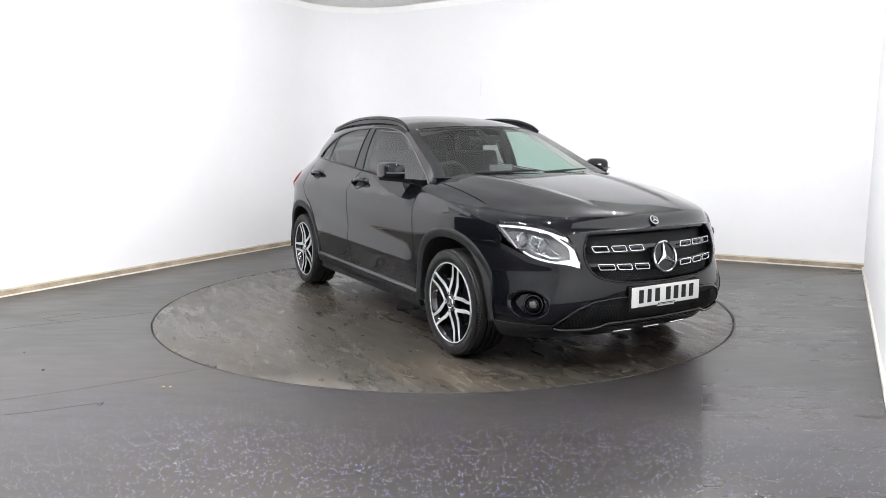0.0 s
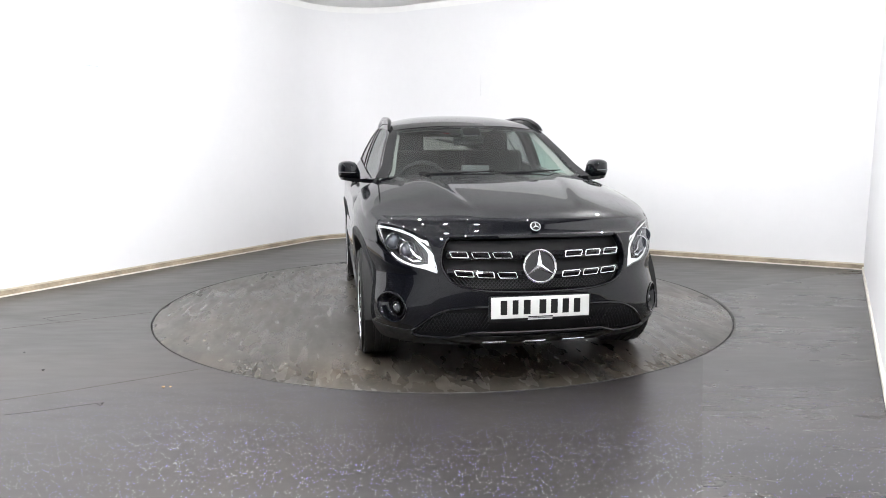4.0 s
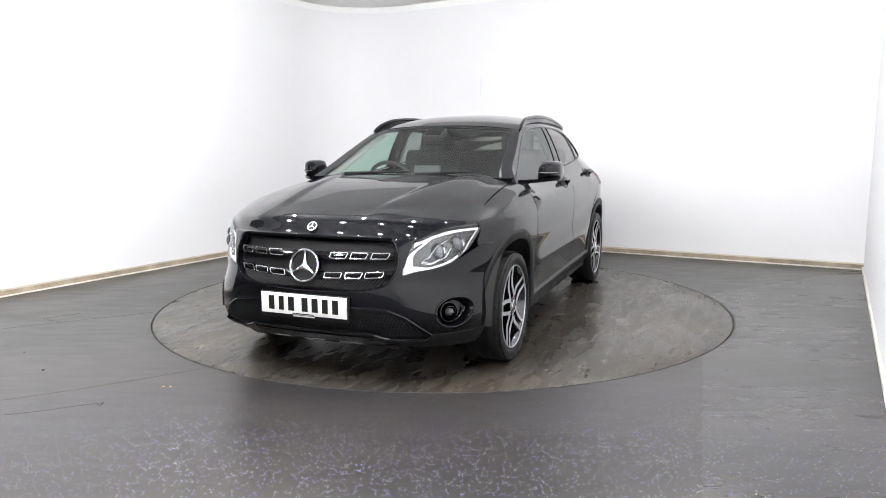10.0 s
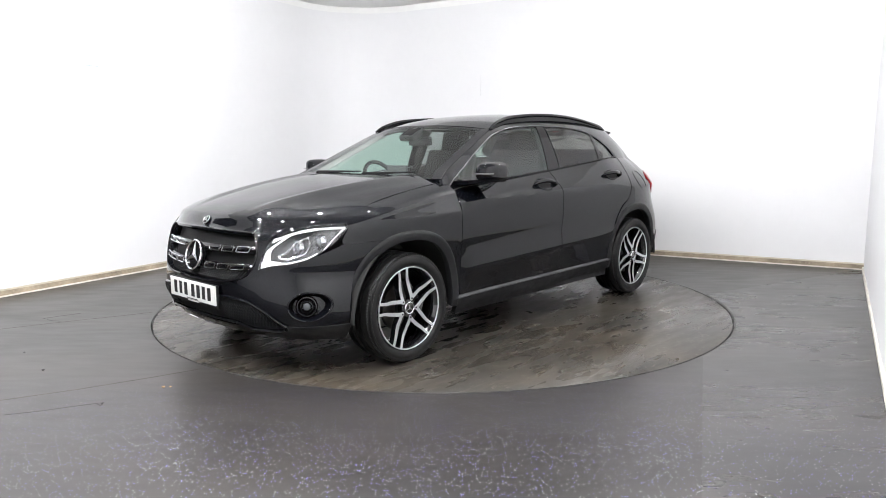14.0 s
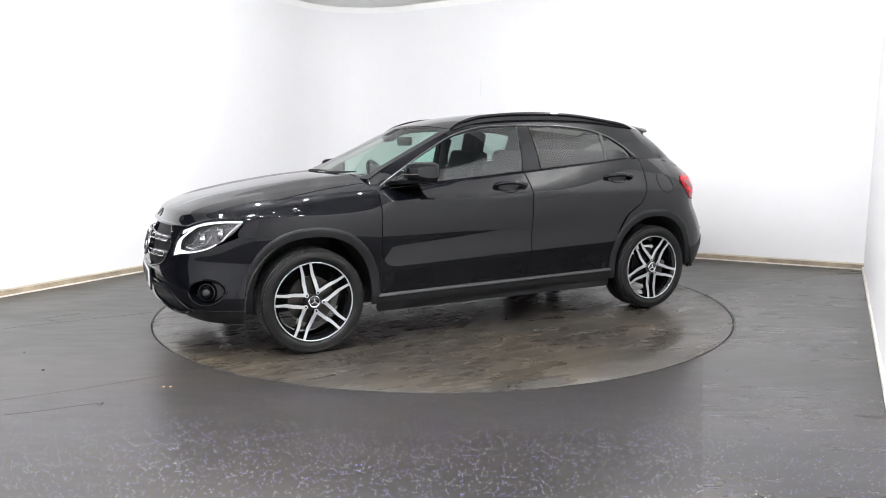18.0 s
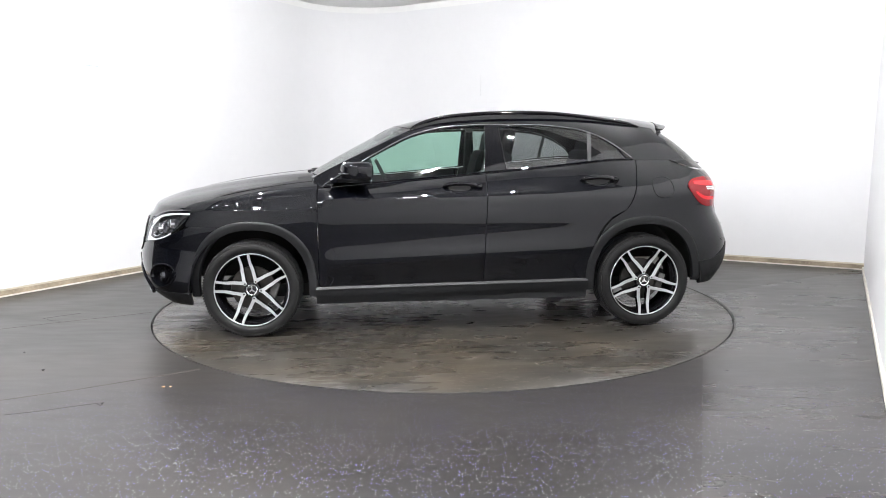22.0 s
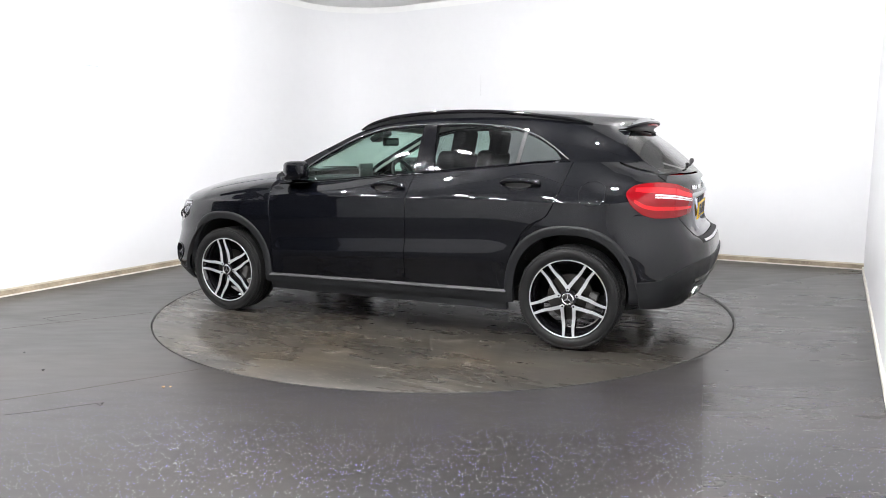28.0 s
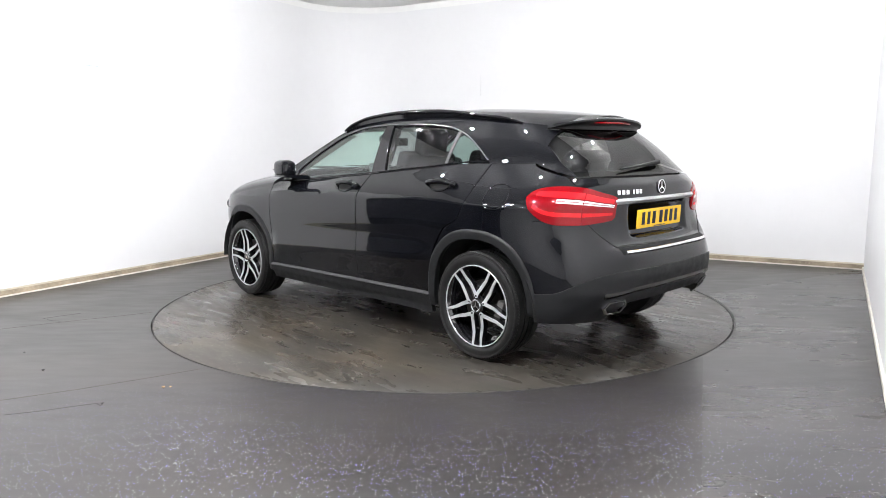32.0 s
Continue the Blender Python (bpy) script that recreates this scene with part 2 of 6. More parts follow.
def part(name, bm, mat, parent=None, label="", smooth=True, sharp=38):
    """One mesh object out of a bmesh, under a thing or a part."""
    me = bpy.data.meshes.new(name)
    bmesh.ops.recalc_face_normals(bm, faces=bm.faces)
    bm.to_mesh(me)
    bm.free()
    return link_mesh(name, me, mat, parent, label, smooth, sharp)


def box(bm, size, m=Matrix(), bevel=0.0, seg=2):
    r = bmesh.ops.create_cube(bm, size=1, matrix=m @ Matrix.Diagonal((*size, 1)))
    if bevel:
        es = list({e for v in r["verts"] for e in v.link_edges})
        bmesh.ops.bevel(bm, geom=es, offset=bevel, segments=seg, profile=0.6, affect="EDGES")
    return r


def box_part(name, size, m, mat, parent=None, label="", bevel=0.01, seg=3):
    bm = bmesh.new()
    box(bm, size, m, bevel, seg)
    return part(name, bm, mat, parent, label)


def tube(bm, pts, radius, seg=10, cap=True, flat=1.0):
    """A round bar along a line of points; radius may be a list."""
    pts = [Vector(q) for q in pts]
    rings = []
    for i, q in enumerate(pts):
        d = (pts[min(i + 1, len(pts) - 1)] - pts[max(i - 1, 0)]).normalized()
        side = d.cross(Vector((0, 0, 1)))
        if side.length < 1e-4:
            side = d.cross(Vector((1, 0, 0)))
        side.normalize()
        up = side.cross(d)
        r = radius[i] if isinstance(radius, (list, tuple)) else radius
        rings.append([bm.verts.new(q + side * r * math.cos(a) + up * r * flat * math.sin(a)) for a in (2 * math.pi * k / seg for k in range(seg))])
    for a, b in zip(rings, rings[1:]):
        for k in range(seg):
            bm.faces.new((a[k], a[(k + 1) % seg], b[(k + 1) % seg], b[k]))
    if cap:
        bm.faces.new(rings[0])
        bm.faces.new(rings[-1][::-1])


def lathe(bm, profile, seg=64, axis_y=True, closed=False):
    """Turns a profile of (radius, offset along the axis) about the y axis."""
    rings = []
    for r, o in profile:
        rings.append([bm.verts.new((r * math.cos(a), o, r * math.sin(a))) for a in (2 * math.pi * k / seg for k in range(seg))])
    pairs = list(zip(rings, rings[1:]))
    if closed:
        pairs.append((rings[-1], rings[0]))
    for a, b in pairs:
        for k in range(seg):
            bm.faces.new((a[k], a[(k + 1) % seg], b[(k + 1) % seg], b[k]))
    return rings


def prism(bm, outline, depth, m=Matrix()):
    """A flat plate from an outline in x, z, thick along y."""
    a = [bm.verts.new(m @ Vector((x, 0, z))) for x, z in outline]
    b = [bm.verts.new(m @ Vector((x, depth, z))) for x, z in outline]
    n = len(a)
    bm.faces.new(a)
    bm.faces.new(b[::-1])
    for k in range(n):
        bm.faces.new((a[k], b[k], b[(k + 1) % n], a[(k + 1) % n]))


def curve(*pts):
    """A smooth function through (x, y) knots, held flat beyond its ends."""
    xs = np.array([q[0] for q in pts], float)
    ys = np.array([q[1] for q in pts], float)
    order = np.argsort(xs)
    xs, ys = xs[order], ys[order]
    h = np.diff(xs)
    d = np.diff(ys) / h
    ms = np.zeros(len(xs))
    ms[1:-1] = np.where(d[:-1] * d[1:] > 0, 2 * d[:-1] * d[1:] / np.where(np.abs(d[:-1] + d[1:]) < 1e-12, 1, d[:-1] + d[1:]), 0)
    ms[0], ms[-1] = d[0], d[-1]

    def f(x):
        x = min(max(x, xs[0]), xs[-1])
        i = min(max(int(np.searchsorted(xs, x)) - 1, 0), len(h) - 1)
        t = (x - xs[i]) / h[i]
        return float((2 * t**3 - 3 * t**2 + 1) * ys[i] + (t**3 - 2 * t**2 + t) * h[i] * ms[i] + (-2 * t**3 + 3 * t**2) * ys[i + 1] + (t**3 - t**2) * h[i] * ms[i + 1])

    return f


# ---------------------------------------------------------------- the studio
AX_U, AX_V = Vector((0.490, 0.8717, 0)), Vector((0.8717, -0.490, 0))
U_BACK, U_FRONT, V_LEFT, V_RIGHT, CEIL, ROUND = 3.265, -6.9, -3.40, 3.10, 3.15, 1.0
DISC_R = 2.2435
ROOM = Matrix(((AX_U.x, AX_V.x, 0, 0), (AX_U.y, AX_V.y, 0, 0), (0, 0, 1, 0), (0, 0, 0, 1)))


def room(u, v, z=0.0):
    return AX_U * u + AX_V * v + Vector((0, 0, z))


def wall_strip(name, line, z0, z1, thick, mat, label, parent=None, sharp=38, rows=1):
    """A wall along a line of room points with its outer face pushed back by thick."""
    bm = bmesh.new()
    pts = [Vector((u, v, 0)) for u, v in line]
    outs = []
    for i, q in enumerate(pts):
        d = (pts[min(i + 1, len(pts) - 1)] - pts[max(i - 1, 0)]).normalized()
        outs.append(q + Vector((d.y, -d.x, 0)) * thick)
    zs = [z0 + (z1 - z0) * k / rows for k in range(rows + 1)]
    a = [[bm.verts.new(room(q.x, q.y, z)) for q in pts] for z in zs]
    b = [[bm.verts.new(room(q.x, q.y, z)) for q in outs] for z in (z0, z1)]
    n = len(pts)
    for r in range(rows):
        for i in range(n - 1):
            bm.faces.new((a[r][i], a[r][i + 1], a[r + 1][i + 1], a[r + 1][i]))
    for i in range(n - 1):
        bm.faces.new((b[0][i + 1], b[0][i], b[1][i], b[1][i + 1]))
        bm.faces.new((a[-1][i], a[-1][i + 1], b[1][i + 1], b[1][i]))
        bm.faces.new((a[0][i + 1], a[0][i], b[0][i], b[0][i + 1]))
    for i in (0, n - 1):
        bm.faces.new([a[r][i] for r in range(rows + 1)] + [b[1][i], b[0][i]])
    return part(name, bm, mat, parent, label, sharp=sharp)


corner = [(U_BACK - ROUND + ROUND * math.sin(a), V_LEFT + ROUND - ROUND * math.cos(a)) for a in (math.pi / 2 * k / 16 for k in range(17))]
BAY_U, BAY_V = -2.5, -5.6      # an unseen bay opens off the left wall, added so the car doors reflect dark
left_line = [(BAY_U, V_LEFT)] + corner[:9]
back_line = corner[8:] + [(U_BACK, V_RIGHT)]
wl = tagged(wall_strip("wall_left", left_line, 0, CEIL - 0.09, 0.12, M_WALL, ""), "smooth white painted studio wall curving into the corner", "wall", kind="structure")
wb = tagged(wall_strip("wall_back", back_line, 0, CEIL - 0.09, 0.12, M_WALL, ""), "smooth white painted back wall of the studio", "wall", kind="structure")
wr = tagged(wall_strip("wall_right", [(U_BACK, V_RIGHT), (U_FRONT, V_RIGHT)], 0, CEIL, 0.12, M_WALL, ""), "white painted side wall with a yellowed lower edge", "wall", kind="structure")
wf = tagged(wall_strip("wall_front", [(U_FRONT, V_RIGHT), (U_FRONT, V_LEFT)], 0, CEIL, 0.12, M_SHUTTER, ""), "plain dark wall at the entrance end of the studio", "wall", kind="structure")
tagged(wall_strip("wall_bay", [(U_FRONT, V_LEFT), (U_FRONT, BAY_V), (BAY_U, BAY_V), (BAY_U, V_LEFT - 0.125)], 0, CEIL, 0.12, M_BAY, "", sharp=20), "near-black wall of an unseen bay, added for dark reflections", "wall", kind="structure")
for name, z0, z1, mat, label in (("floor_bay", -0.10, 0.0, M_BAY, "near-black floor of the unseen added bay"), ("ceiling_bay", CEIL, CEIL + 0.1, M_BAY, "near-black ceiling of the unseen added bay")):
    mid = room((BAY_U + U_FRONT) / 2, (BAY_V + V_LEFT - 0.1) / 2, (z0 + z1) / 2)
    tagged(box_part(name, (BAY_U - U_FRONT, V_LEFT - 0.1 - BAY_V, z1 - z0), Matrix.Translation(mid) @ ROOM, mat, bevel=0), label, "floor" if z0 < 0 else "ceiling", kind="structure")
# the recessed strip between wall head and ceiling
rec = [(u + (0.05 if u > 2.2 else 0), v - 0.05) for u, v in [(BAY_U, V_LEFT)] + corner] + [(U_BACK + 0.05, V_RIGHT)]
tagged(wall_strip("trim_ceiling", rec, CEIL - 0.10, CEIL, 0.06, M_CEIL, ""), "grey shadow strip between wall head and ceiling", "trim", kind="structure")


def foot_line(off, left):
    """The line of the wall's foot, set off into the room."""
    bend = [(u - off * math.sin(k * math.pi / 32), v + off * math.cos(k * math.pi / 32)) for k, (u, v) in enumerate(corner)]
    return [(BAY_U, V_LEFT + off)] + bend[:9] if left else bend[8:] + [(U_BACK - off, V_RIGHT)]


for side_name, left in (("left", True), ("back", False)):
    for name, off, z0, z1, mat, label, kind_of in (("baseboard_" + side_name, 0.012, 0.012, 0.054, M_TRIM, "dusty bare wooden skirting board along the white wall", "baseboard"),
                                                   ("trim_cap_" + side_name, 0.016, 0.054, 0.068, M_TRIM_CAP, "cream moulded cap on the skirting board", "trim"),
                                                   ("trim_bead_" + side_name, 0.020, 0.0, 0.012, M_TRIM_EDGE, "pale sealant bead under the skirting board", "trim")):
        tagged(wall_strip(name, foot_line(off, left), z0, z1, off - 0.001, mat, ""), label, kind_of, kind="structure")
tagged(wall_strip("trim_right", [(U_BACK - 0.03, V_RIGHT - 0.015), (U_FRONT, V_RIGHT - 0.015)], 0, 0.035, 0.014, M_TRIM_EDGE, ""), "narrow yellowed sealant edge at the foot of the wall", "trim", kind="structure")

bm = bmesh.new()
pts = [(U_FRONT, V_LEFT - 0.1), (U_BACK + 0.1, V_LEFT - 0.1), (U_BACK + 0.1, V_RIGHT + 0.1), (U_FRONT, V_RIGHT + 0.1)]
lo = [bm.verts.new(room(u, v, CEIL)) for u, v in pts]
hi = [bm.verts.new(room(u, v, CEIL + 0.12)) for u, v in pts]
bm.faces.new(lo)
bm.faces.new(hi[::-1])
for k in range(4):
    bm.faces.new((lo[k], hi[k], hi[(k + 1) % 4], lo[(k + 1) % 4]))
tagged(part("ceiling", bm, M_CEIL), "pale grey painted flat ceiling", "ceiling", kind="structure")


# unseen dark boards, added so that glass and paint reflect a darker ceiling
bm = bmesh.new()
for k in range(6):
    box(bm, (1.03, 5.25, 0.04), Matrix.Translation(room(-6.3 + 1.04 * k, 0.45, CEIL - 0.03)) @ ROOM, 0.004, 1)
tagged(part("added_dark_boards", bm, M_BOARD), "dark grey boards added under the unseen ceiling to darken reflections", "ceiling", kind="structure")


def ring_sheet(name, mat, keep, label, z=0.0):
    """Floor sheet round the turntable: from the circle out to the walls; keep says which sectors belong to it."""
    bm = bmesh.new()
    n, rows = 180, 14
    grid = []
    for i in range(n + 1):
        a = 2 * math.pi * i / n
        d = AX_U * math.cos(a) + AX_V * math.sin(a)
        lim = min([(U_BACK + 0.05) / math.cos(a) if math.cos(a) > 1e-6 else 99, U_FRONT / math.cos(a) if math.cos(a) < -1e-6 else 99,
                   (V_RIGHT + 0.05) / math.sin(a) if math.sin(a) > 1e-6 else 99, (V_LEFT - 0.05) / math.sin(a) if math.sin(a) < -1e-6 else 99])
        grid.append([d * (DISC_R + 0.009 + (lim - DISC_R - 0.009) * (j / rows) ** 1.3) for j in range(rows + 1)])
    vs = [[bm.verts.new((q.x, q.y, z)) for q in row] for row in grid]
    for i in range(n):
        for j in range(rows):
            bm.faces.new((vs[i][j], vs[i + 1][j], vs[i + 1][j + 1], vs[i][j + 1]))
    bmesh.ops.remove_doubles(bm, verts=bm.verts, dist=1e-5)
    # the inner lip of the round pit
    low = []
    for i in range(n):
        q = grid[i][0]
        low.append((bm.verts.new((q.x, q.y, z)), bm.verts.new((q.x, q.y, -0.03))))
    for i in range(n):
        a, b = low[i], low[(i + 1) % n]
        bm.faces.new((a[0], b[0], b[1], a[1]))
    return part(name, bm, mat, None, label)


floor_ob = tagged(ring_sheet("floor", M_FLOOR, None, ""), "dark grey vinyl floor with scuffs and tyre dirt", "floor", kind="structure")

# the sheet on the right of the seam, cut round the turntable; its lighter base stands in for the reflected white wall
bm = bmesh.new()
rows = []
for k in range(41):
    a = radians(-46 + (4 + 46) * k / 40)
    q = Vector((math.cos(a), math.sin(a), 0)) * (DISC_R + 0.02)
    far = Vector((0.36, -4.9, 0)).lerp(room(U_BACK, V_RIGHT - 0.02), k / 40)
    edge = room(0, V_RIGHT - 0.02).dot(AX_V)
    if far.dot(AX_V) < edge and k:
        far += AX_V * (edge - far.dot(AX_V)) * min(1, k / 8)
    rows.append([bm.verts.new((*q.lerp(far, j / 10).xy, 0.002)) for j in range(11)])
for a, b_ in zip(rows, rows[1:]):
    for j in range(10):
        bm.faces.new((a[j], b_[j], b_[j + 1], a[j + 1]))
tagged(part("floor_sheet", bm, M_SHEEN_SHEET), "dark grey vinyl sheet beside the turntable, lightened for the wall's reflection", "floor", kind="structure")

bm = bmesh.new()
bmesh.ops.create_circle(bm, cap_ends=True, radius=DISC_R + 0.02, segments=128, matrix=Matrix.Translation((0, 0, -0.03)))
tagged(part("turntable_pit", bm, M_GAP), "dark shadow gap round the turntable", "pit", kind="structure")

turntable = new("turntable")
tagged(turntable, "round grey scuffed turntable set flush in the vinyl floor", "turntable")
bm = bmesh.new()
lathe(bm, [(0.0, 0.0), (0.6, 0.0), (1.2, 0.0), (1.8, 0.0), (DISC_R - 0.006, 0.0), (DISC_R - 0.003, -0.002), (DISC_R - 0.003, -0.028), (0.0, -0.028)], 160)
bmesh.ops.remove_doubles(bm, verts=bm.verts, dist=1e-6)
bmesh.ops.rotate(bm, verts=bm.verts, matrix=Matrix.Rotation(radians(90), 3, "X"))
disc = part("platform", bm, M_DISC, turntable)
bm = bmesh.new()
lathe(bm, [(DISC_R - 0.0035, 0.0), (DISC_R - 0.002, 0.0015), (DISC_R + 0.001, 0.0015), (DISC_R + 0.002, 0.0), (DISC_R + 0.002, -0.02), (DISC_R - 0.0035, -0.02)], 160, closed=True)
bmesh.ops.rotate(bm, verts=bm.verts, matrix=Matrix.Rotation(radians(90), 3, "X"))
part("edge_ring", bm, M_CRACK, turntable, "dark worn steel edge of the turntable")

# ceiling lamps: unseen square panels, added in a made-up grid to light the room
def ceiling_lamp(u, v, su, sv, glow=M_LAMP, kind_name="added_ceiling_light"):
    ob = new(kind_name)
    ob.matrix_basis = pose(*room(u, v, CEIL - 0.05), 0, 0, math.degrees(math.atan2(AX_U.y, AX_U.x)))
    bm = bmesh.new()
    for sx, sy, px, py in ((su + 0.04, 0.02, 0, sv / 2 + 0.01), (su + 0.04, 0.02, 0, -sv / 2 - 0.01), (0.02, sv, su / 2 + 0.01, 0), (0.02, sv, -su / 2 - 0.01, 0)):
        box(bm, (sx, sy, 0.04), Matrix.Translation((px, py, -0.02)), 0.003)
    part("frame", bm, M_LAMPFRAME, ob)
    box_part("diffuser", (su, sv, 0.012), Matrix.Translation((0, 0, -0.03)), glow, ob, bevel=0.003)
    return tagged(ob, "small square white LED ceiling light, added out of view, switched on", "ceiling light", "ceiling light panels")


LAMPS = [(u, v) for u in (-2.9, -4.8) for v in (-1.5, -0.4, 0.7, 1.8)]
first_lamp = ceiling_lamp(*LAMPS[0], 0.14, 0.14)
for u, v in LAMPS[1:]:
    copy_thing(first_lamp, pose(*room(u, v, CEIL - 0.05), 0, 0, math.degrees(math.atan2(AX_U.y, AX_U.x))))

# round LED bulbs on short stems, made up and hung out of view to light the walls
def bulb_lamp(u, v):
    ob = new("added_bulb_light")
    ob.matrix_basis = pose(*room(u, v, CEIL - 0.05))
    bm = bmesh.new()
    bmesh.ops.create_cone(bm, cap_ends=True, segments=16, radius1=0.006, radius2=0.006, depth=0.16, matrix=Matrix.Translation((0, 0, -0.08)))
    bmesh.ops.create_cone(bm, cap_ends=True, segments=20, radius1=0.030, radius2=0.014, depth=0.035, matrix=Matrix.Translation((0, 0, -0.175)))
    part("stem", bm, M_LAMPFRAME, ob)
    bm = bmesh.new()
    bmesh.ops.create_uvsphere(bm, u_segments=10, v_segments=8, radius=0.028, matrix=Matrix.Translation((0, 0, -0.215)))
    part("bulb", bm, M_SPOT, ob)
    return tagged(ob, "small round white LED bulb on a short stem, added unseen to light the walls", "ceiling light", "round bulbs under the ceiling")


BULBS = [(u, v) for u in (-3.85, -1.2) for v in (-1.5, -0.4, 0.7, 1.8)] + [(0.8, 1.9)]
first_bulb = bulb_lamp(*BULBS[0])
for u, v in BULBS[1:]:
    copy_thing(first_bulb, pose(*room(u, v, CEIL - 0.05)))

# small marks: debris and cuts on the floor, a scuff on the wall
def crumb(x, y, r, mat, label):
    bm = bmesh.new()
    bmesh.ops.create_icosphere(bm, subdivisions=2, radius=r)
    for v in bm.verts:
        v.co *= 1 + 0.35 * noise.noise(v.co * 90)
        v.co.z = v.co.z * 0.5 + r * 0.42
    ob = part("debris", bm, mat, sharp=60)
    ob.location = (x, y, 0.0)
    tagged(ob, label, "debris")


crumb(-1.49, -2.14, 0.010, M_DEBRIS, "small brown crumb lying on the vinyl floor")
crumb(-1.455, -2.135, 0.007, M_DEBRIS, "small brown crumb lying on the vinyl floor")
crumb(-2.30, -1.84, 0.009, M_CRACK, "tiny dark bit of dirt on the vinyl floor")
crumb(-1.70, -2.385, 0.007, M_CRACK, "tiny dark bit of dirt on the vinyl floor")
crumb(-2.62, -1.48, 0.006, M_CRACK, "tiny dark bit of dirt on the vinyl floor")
for k, line in enumerate(([(-2.95, -0.63), (-2.90, -0.66), (-2.82, -0.68)], [(-3.0, -0.60), (-2.92, -0.52), (-2.80, -0.43)], [(-2.10, -2.52), (-1.95, -2.47), (-1.80, -2.40), (-1.70, -2.36)], [(-1.74, -2.37), (-1.69, -2.41)])):
    bm = bmesh.new()
    tube(bm, [(x, y, 0.0) for x, y in line], 0.0035, 5, flat=0.4)
    tagged(part("floor_cut", bm, M_CRACK), "thin dark cut in the vinyl floor", "cut", kind="structure")
for mat, thick, line, label in ((M_SEAM, 0.005, [(-3.13, -0.904), (-2.90, -0.765), (-2.634, -0.617), (-2.45, -0.52), (-2.255, -0.407)], "pale worn joint between two vinyl sheets"),
                                (M_SEAM, 0.007, [(-2.60, -2.50), (-2.245, -2.324), (-1.939, -2.169), (-1.616, -1.971), (-1.40, -1.825)], "brown dirty joint between two vinyl sheets")):
    bm = bmesh.new()
    tube(bm, [(x, y, 0.0005) for x, y in line], thick, 6, flat=0.18)
    tagged(part("floor_seam", bm, mat), label, "joint", kind="structure")
bm = bmesh.new()
tube(bm, [room(u, V_LEFT + 0.001, 2.035 - 0.004 * abs(u + 0.68) * 8) for u in (-0.80, -0.74, -0.68, -0.62)], 0.004, 5)
tagged(part("wall_mark", bm, M_SCRATCH), "faint grey scuff on the white wall", "mark", kind="structure")

for line in ([(U_BACK - 0.001, -0.24 + 0.064 * k, 2.019 - 0.0014 * k) for k in range(9)], [(U_BACK - 0.001, -1.26, 2.18 - 0.034 * k) for k in range(9)]):
    bm = bmesh.new()
    tube(bm, [room(*q) for q in line], 0.003, 5)
    tagged(part("wall_joint", bm, M_FAINT), "faint filled joint in the white back wall", "joint", kind="structure")

# ---------------------------------------------------------------- the car: surfaces
# car space: x forward from the middle of the wheelbase, y to the car's left, z up from the floor
car = new("car")
tagged(car, "glossy black five-door compact crossover with lit headlights, parked on the turntable", "car")

HUB_X, HUB_Z, TYRE_R = 1.3495, 0.3255, 0.325
belt = curve((1.2, 0.965), (0.86, 0.992), (0.3, 1.035), (-0.27, 1.084), (-0.8, 1.13), (-1.25, 1.165), (-1.6, 1.165), (-2.1, 1.14))
side_w = curve((0.20, 0.845), (0.27, 0.868), (0.34, 0.880), (0.42, 0.876), (0.52, 0.880), (0.64, 0.893), (0.76, 0.899), (0.86, 0.900), (0.918, 0.900), (0.930, 0.8975), (0.942, 0.8915), (1.0, 0.870), (1.06, 0.843),
               (1.10, 0.820), (1.20, 0.765), (1.30, 0.703), (1.38, 0.645), (1.44, 0.590), (1.48, 0.54), (1.52, 0.47))
door_w = curve((0.20, 0.845), (0.25, 0.862), (0.32, 0.872), (0.40, 0.884), (0.46, 0.896), (0.495, 0.902), (0.52, 0.9015), (0.60, 0.8935), (0.63, 0.8935), (0.70, 0.8995), (0.76, 0.9015), (0.83, 0.900), (0.885, 0.898), (0.927, 0.897), (1.10, 0.896))
nose_x = curve((0.20, 2.04), (0.25, 2.11), (0.30, 2.165), (0.38, 2.205), (0.46, 2.225), (0.54, 2.235), (0.62, 2.225), (0.70, 2.205), (0.78, 2.175), (0.83, 2.145), (0.88, 2.09), (0.93, 1.97), (1.0, 1.75))
tail_ledge = curve((0.40, 2.105), (0.48, 2.14), (0.56, 2.155), (0.64, 2.148), (0.675, 2.135), (0.692, 2.118), (0.705, 2.088), (0.73, 2.063), (0.80, 2.042), (0.88, 2.034), (0.96, 2.040))
tail_x = curve((0.20, 1.93), (0.26, 2.00), (0.32, 2.05), (0.40, 2.105), (0.48, 2.132), (0.56, 2.138), (0.66, 2.118), (0.72, 2.095), (0.80, 2.055), (0.88, 2.038), (0.96, 2.040),
               (1.03, 2.038), (1.075, 2.012), (1.12, 1.968), (1.20, 1.885), (1.28, 1.790), (1.36, 1.678), (1.42, 1.590), (1.50, 1.45))
NF, MF, NR, X0 = 4.4, 2.5, 6.2, 0.6


def nose_n(z):
    return NF + 2.6 * (1 - smooth(0.36, 0.60, z))


def tail_n(z):
    return NR + 3.2 * (1 - smooth(0.42, 0.78, z))


def tail_m(z):
    return 3.2 + 0.6 * smooth(1.05, 1.20, z)


def smooth(a, b, x):
    t = min(max((x - a) / (b - a), 0.0), 1.0)
    return t * t * (3 - 2 * t)


CREASE = 0.927
belt_y = curve((-1.7, 0.660), (-1.6, 0.675), (-1.455, 0.698), (-1.29, 0.722), (-0.96, 0.756), (-0.40, 0.755), (0.2, 0.750), (0.6, 0.744), (1.2, 0.735))
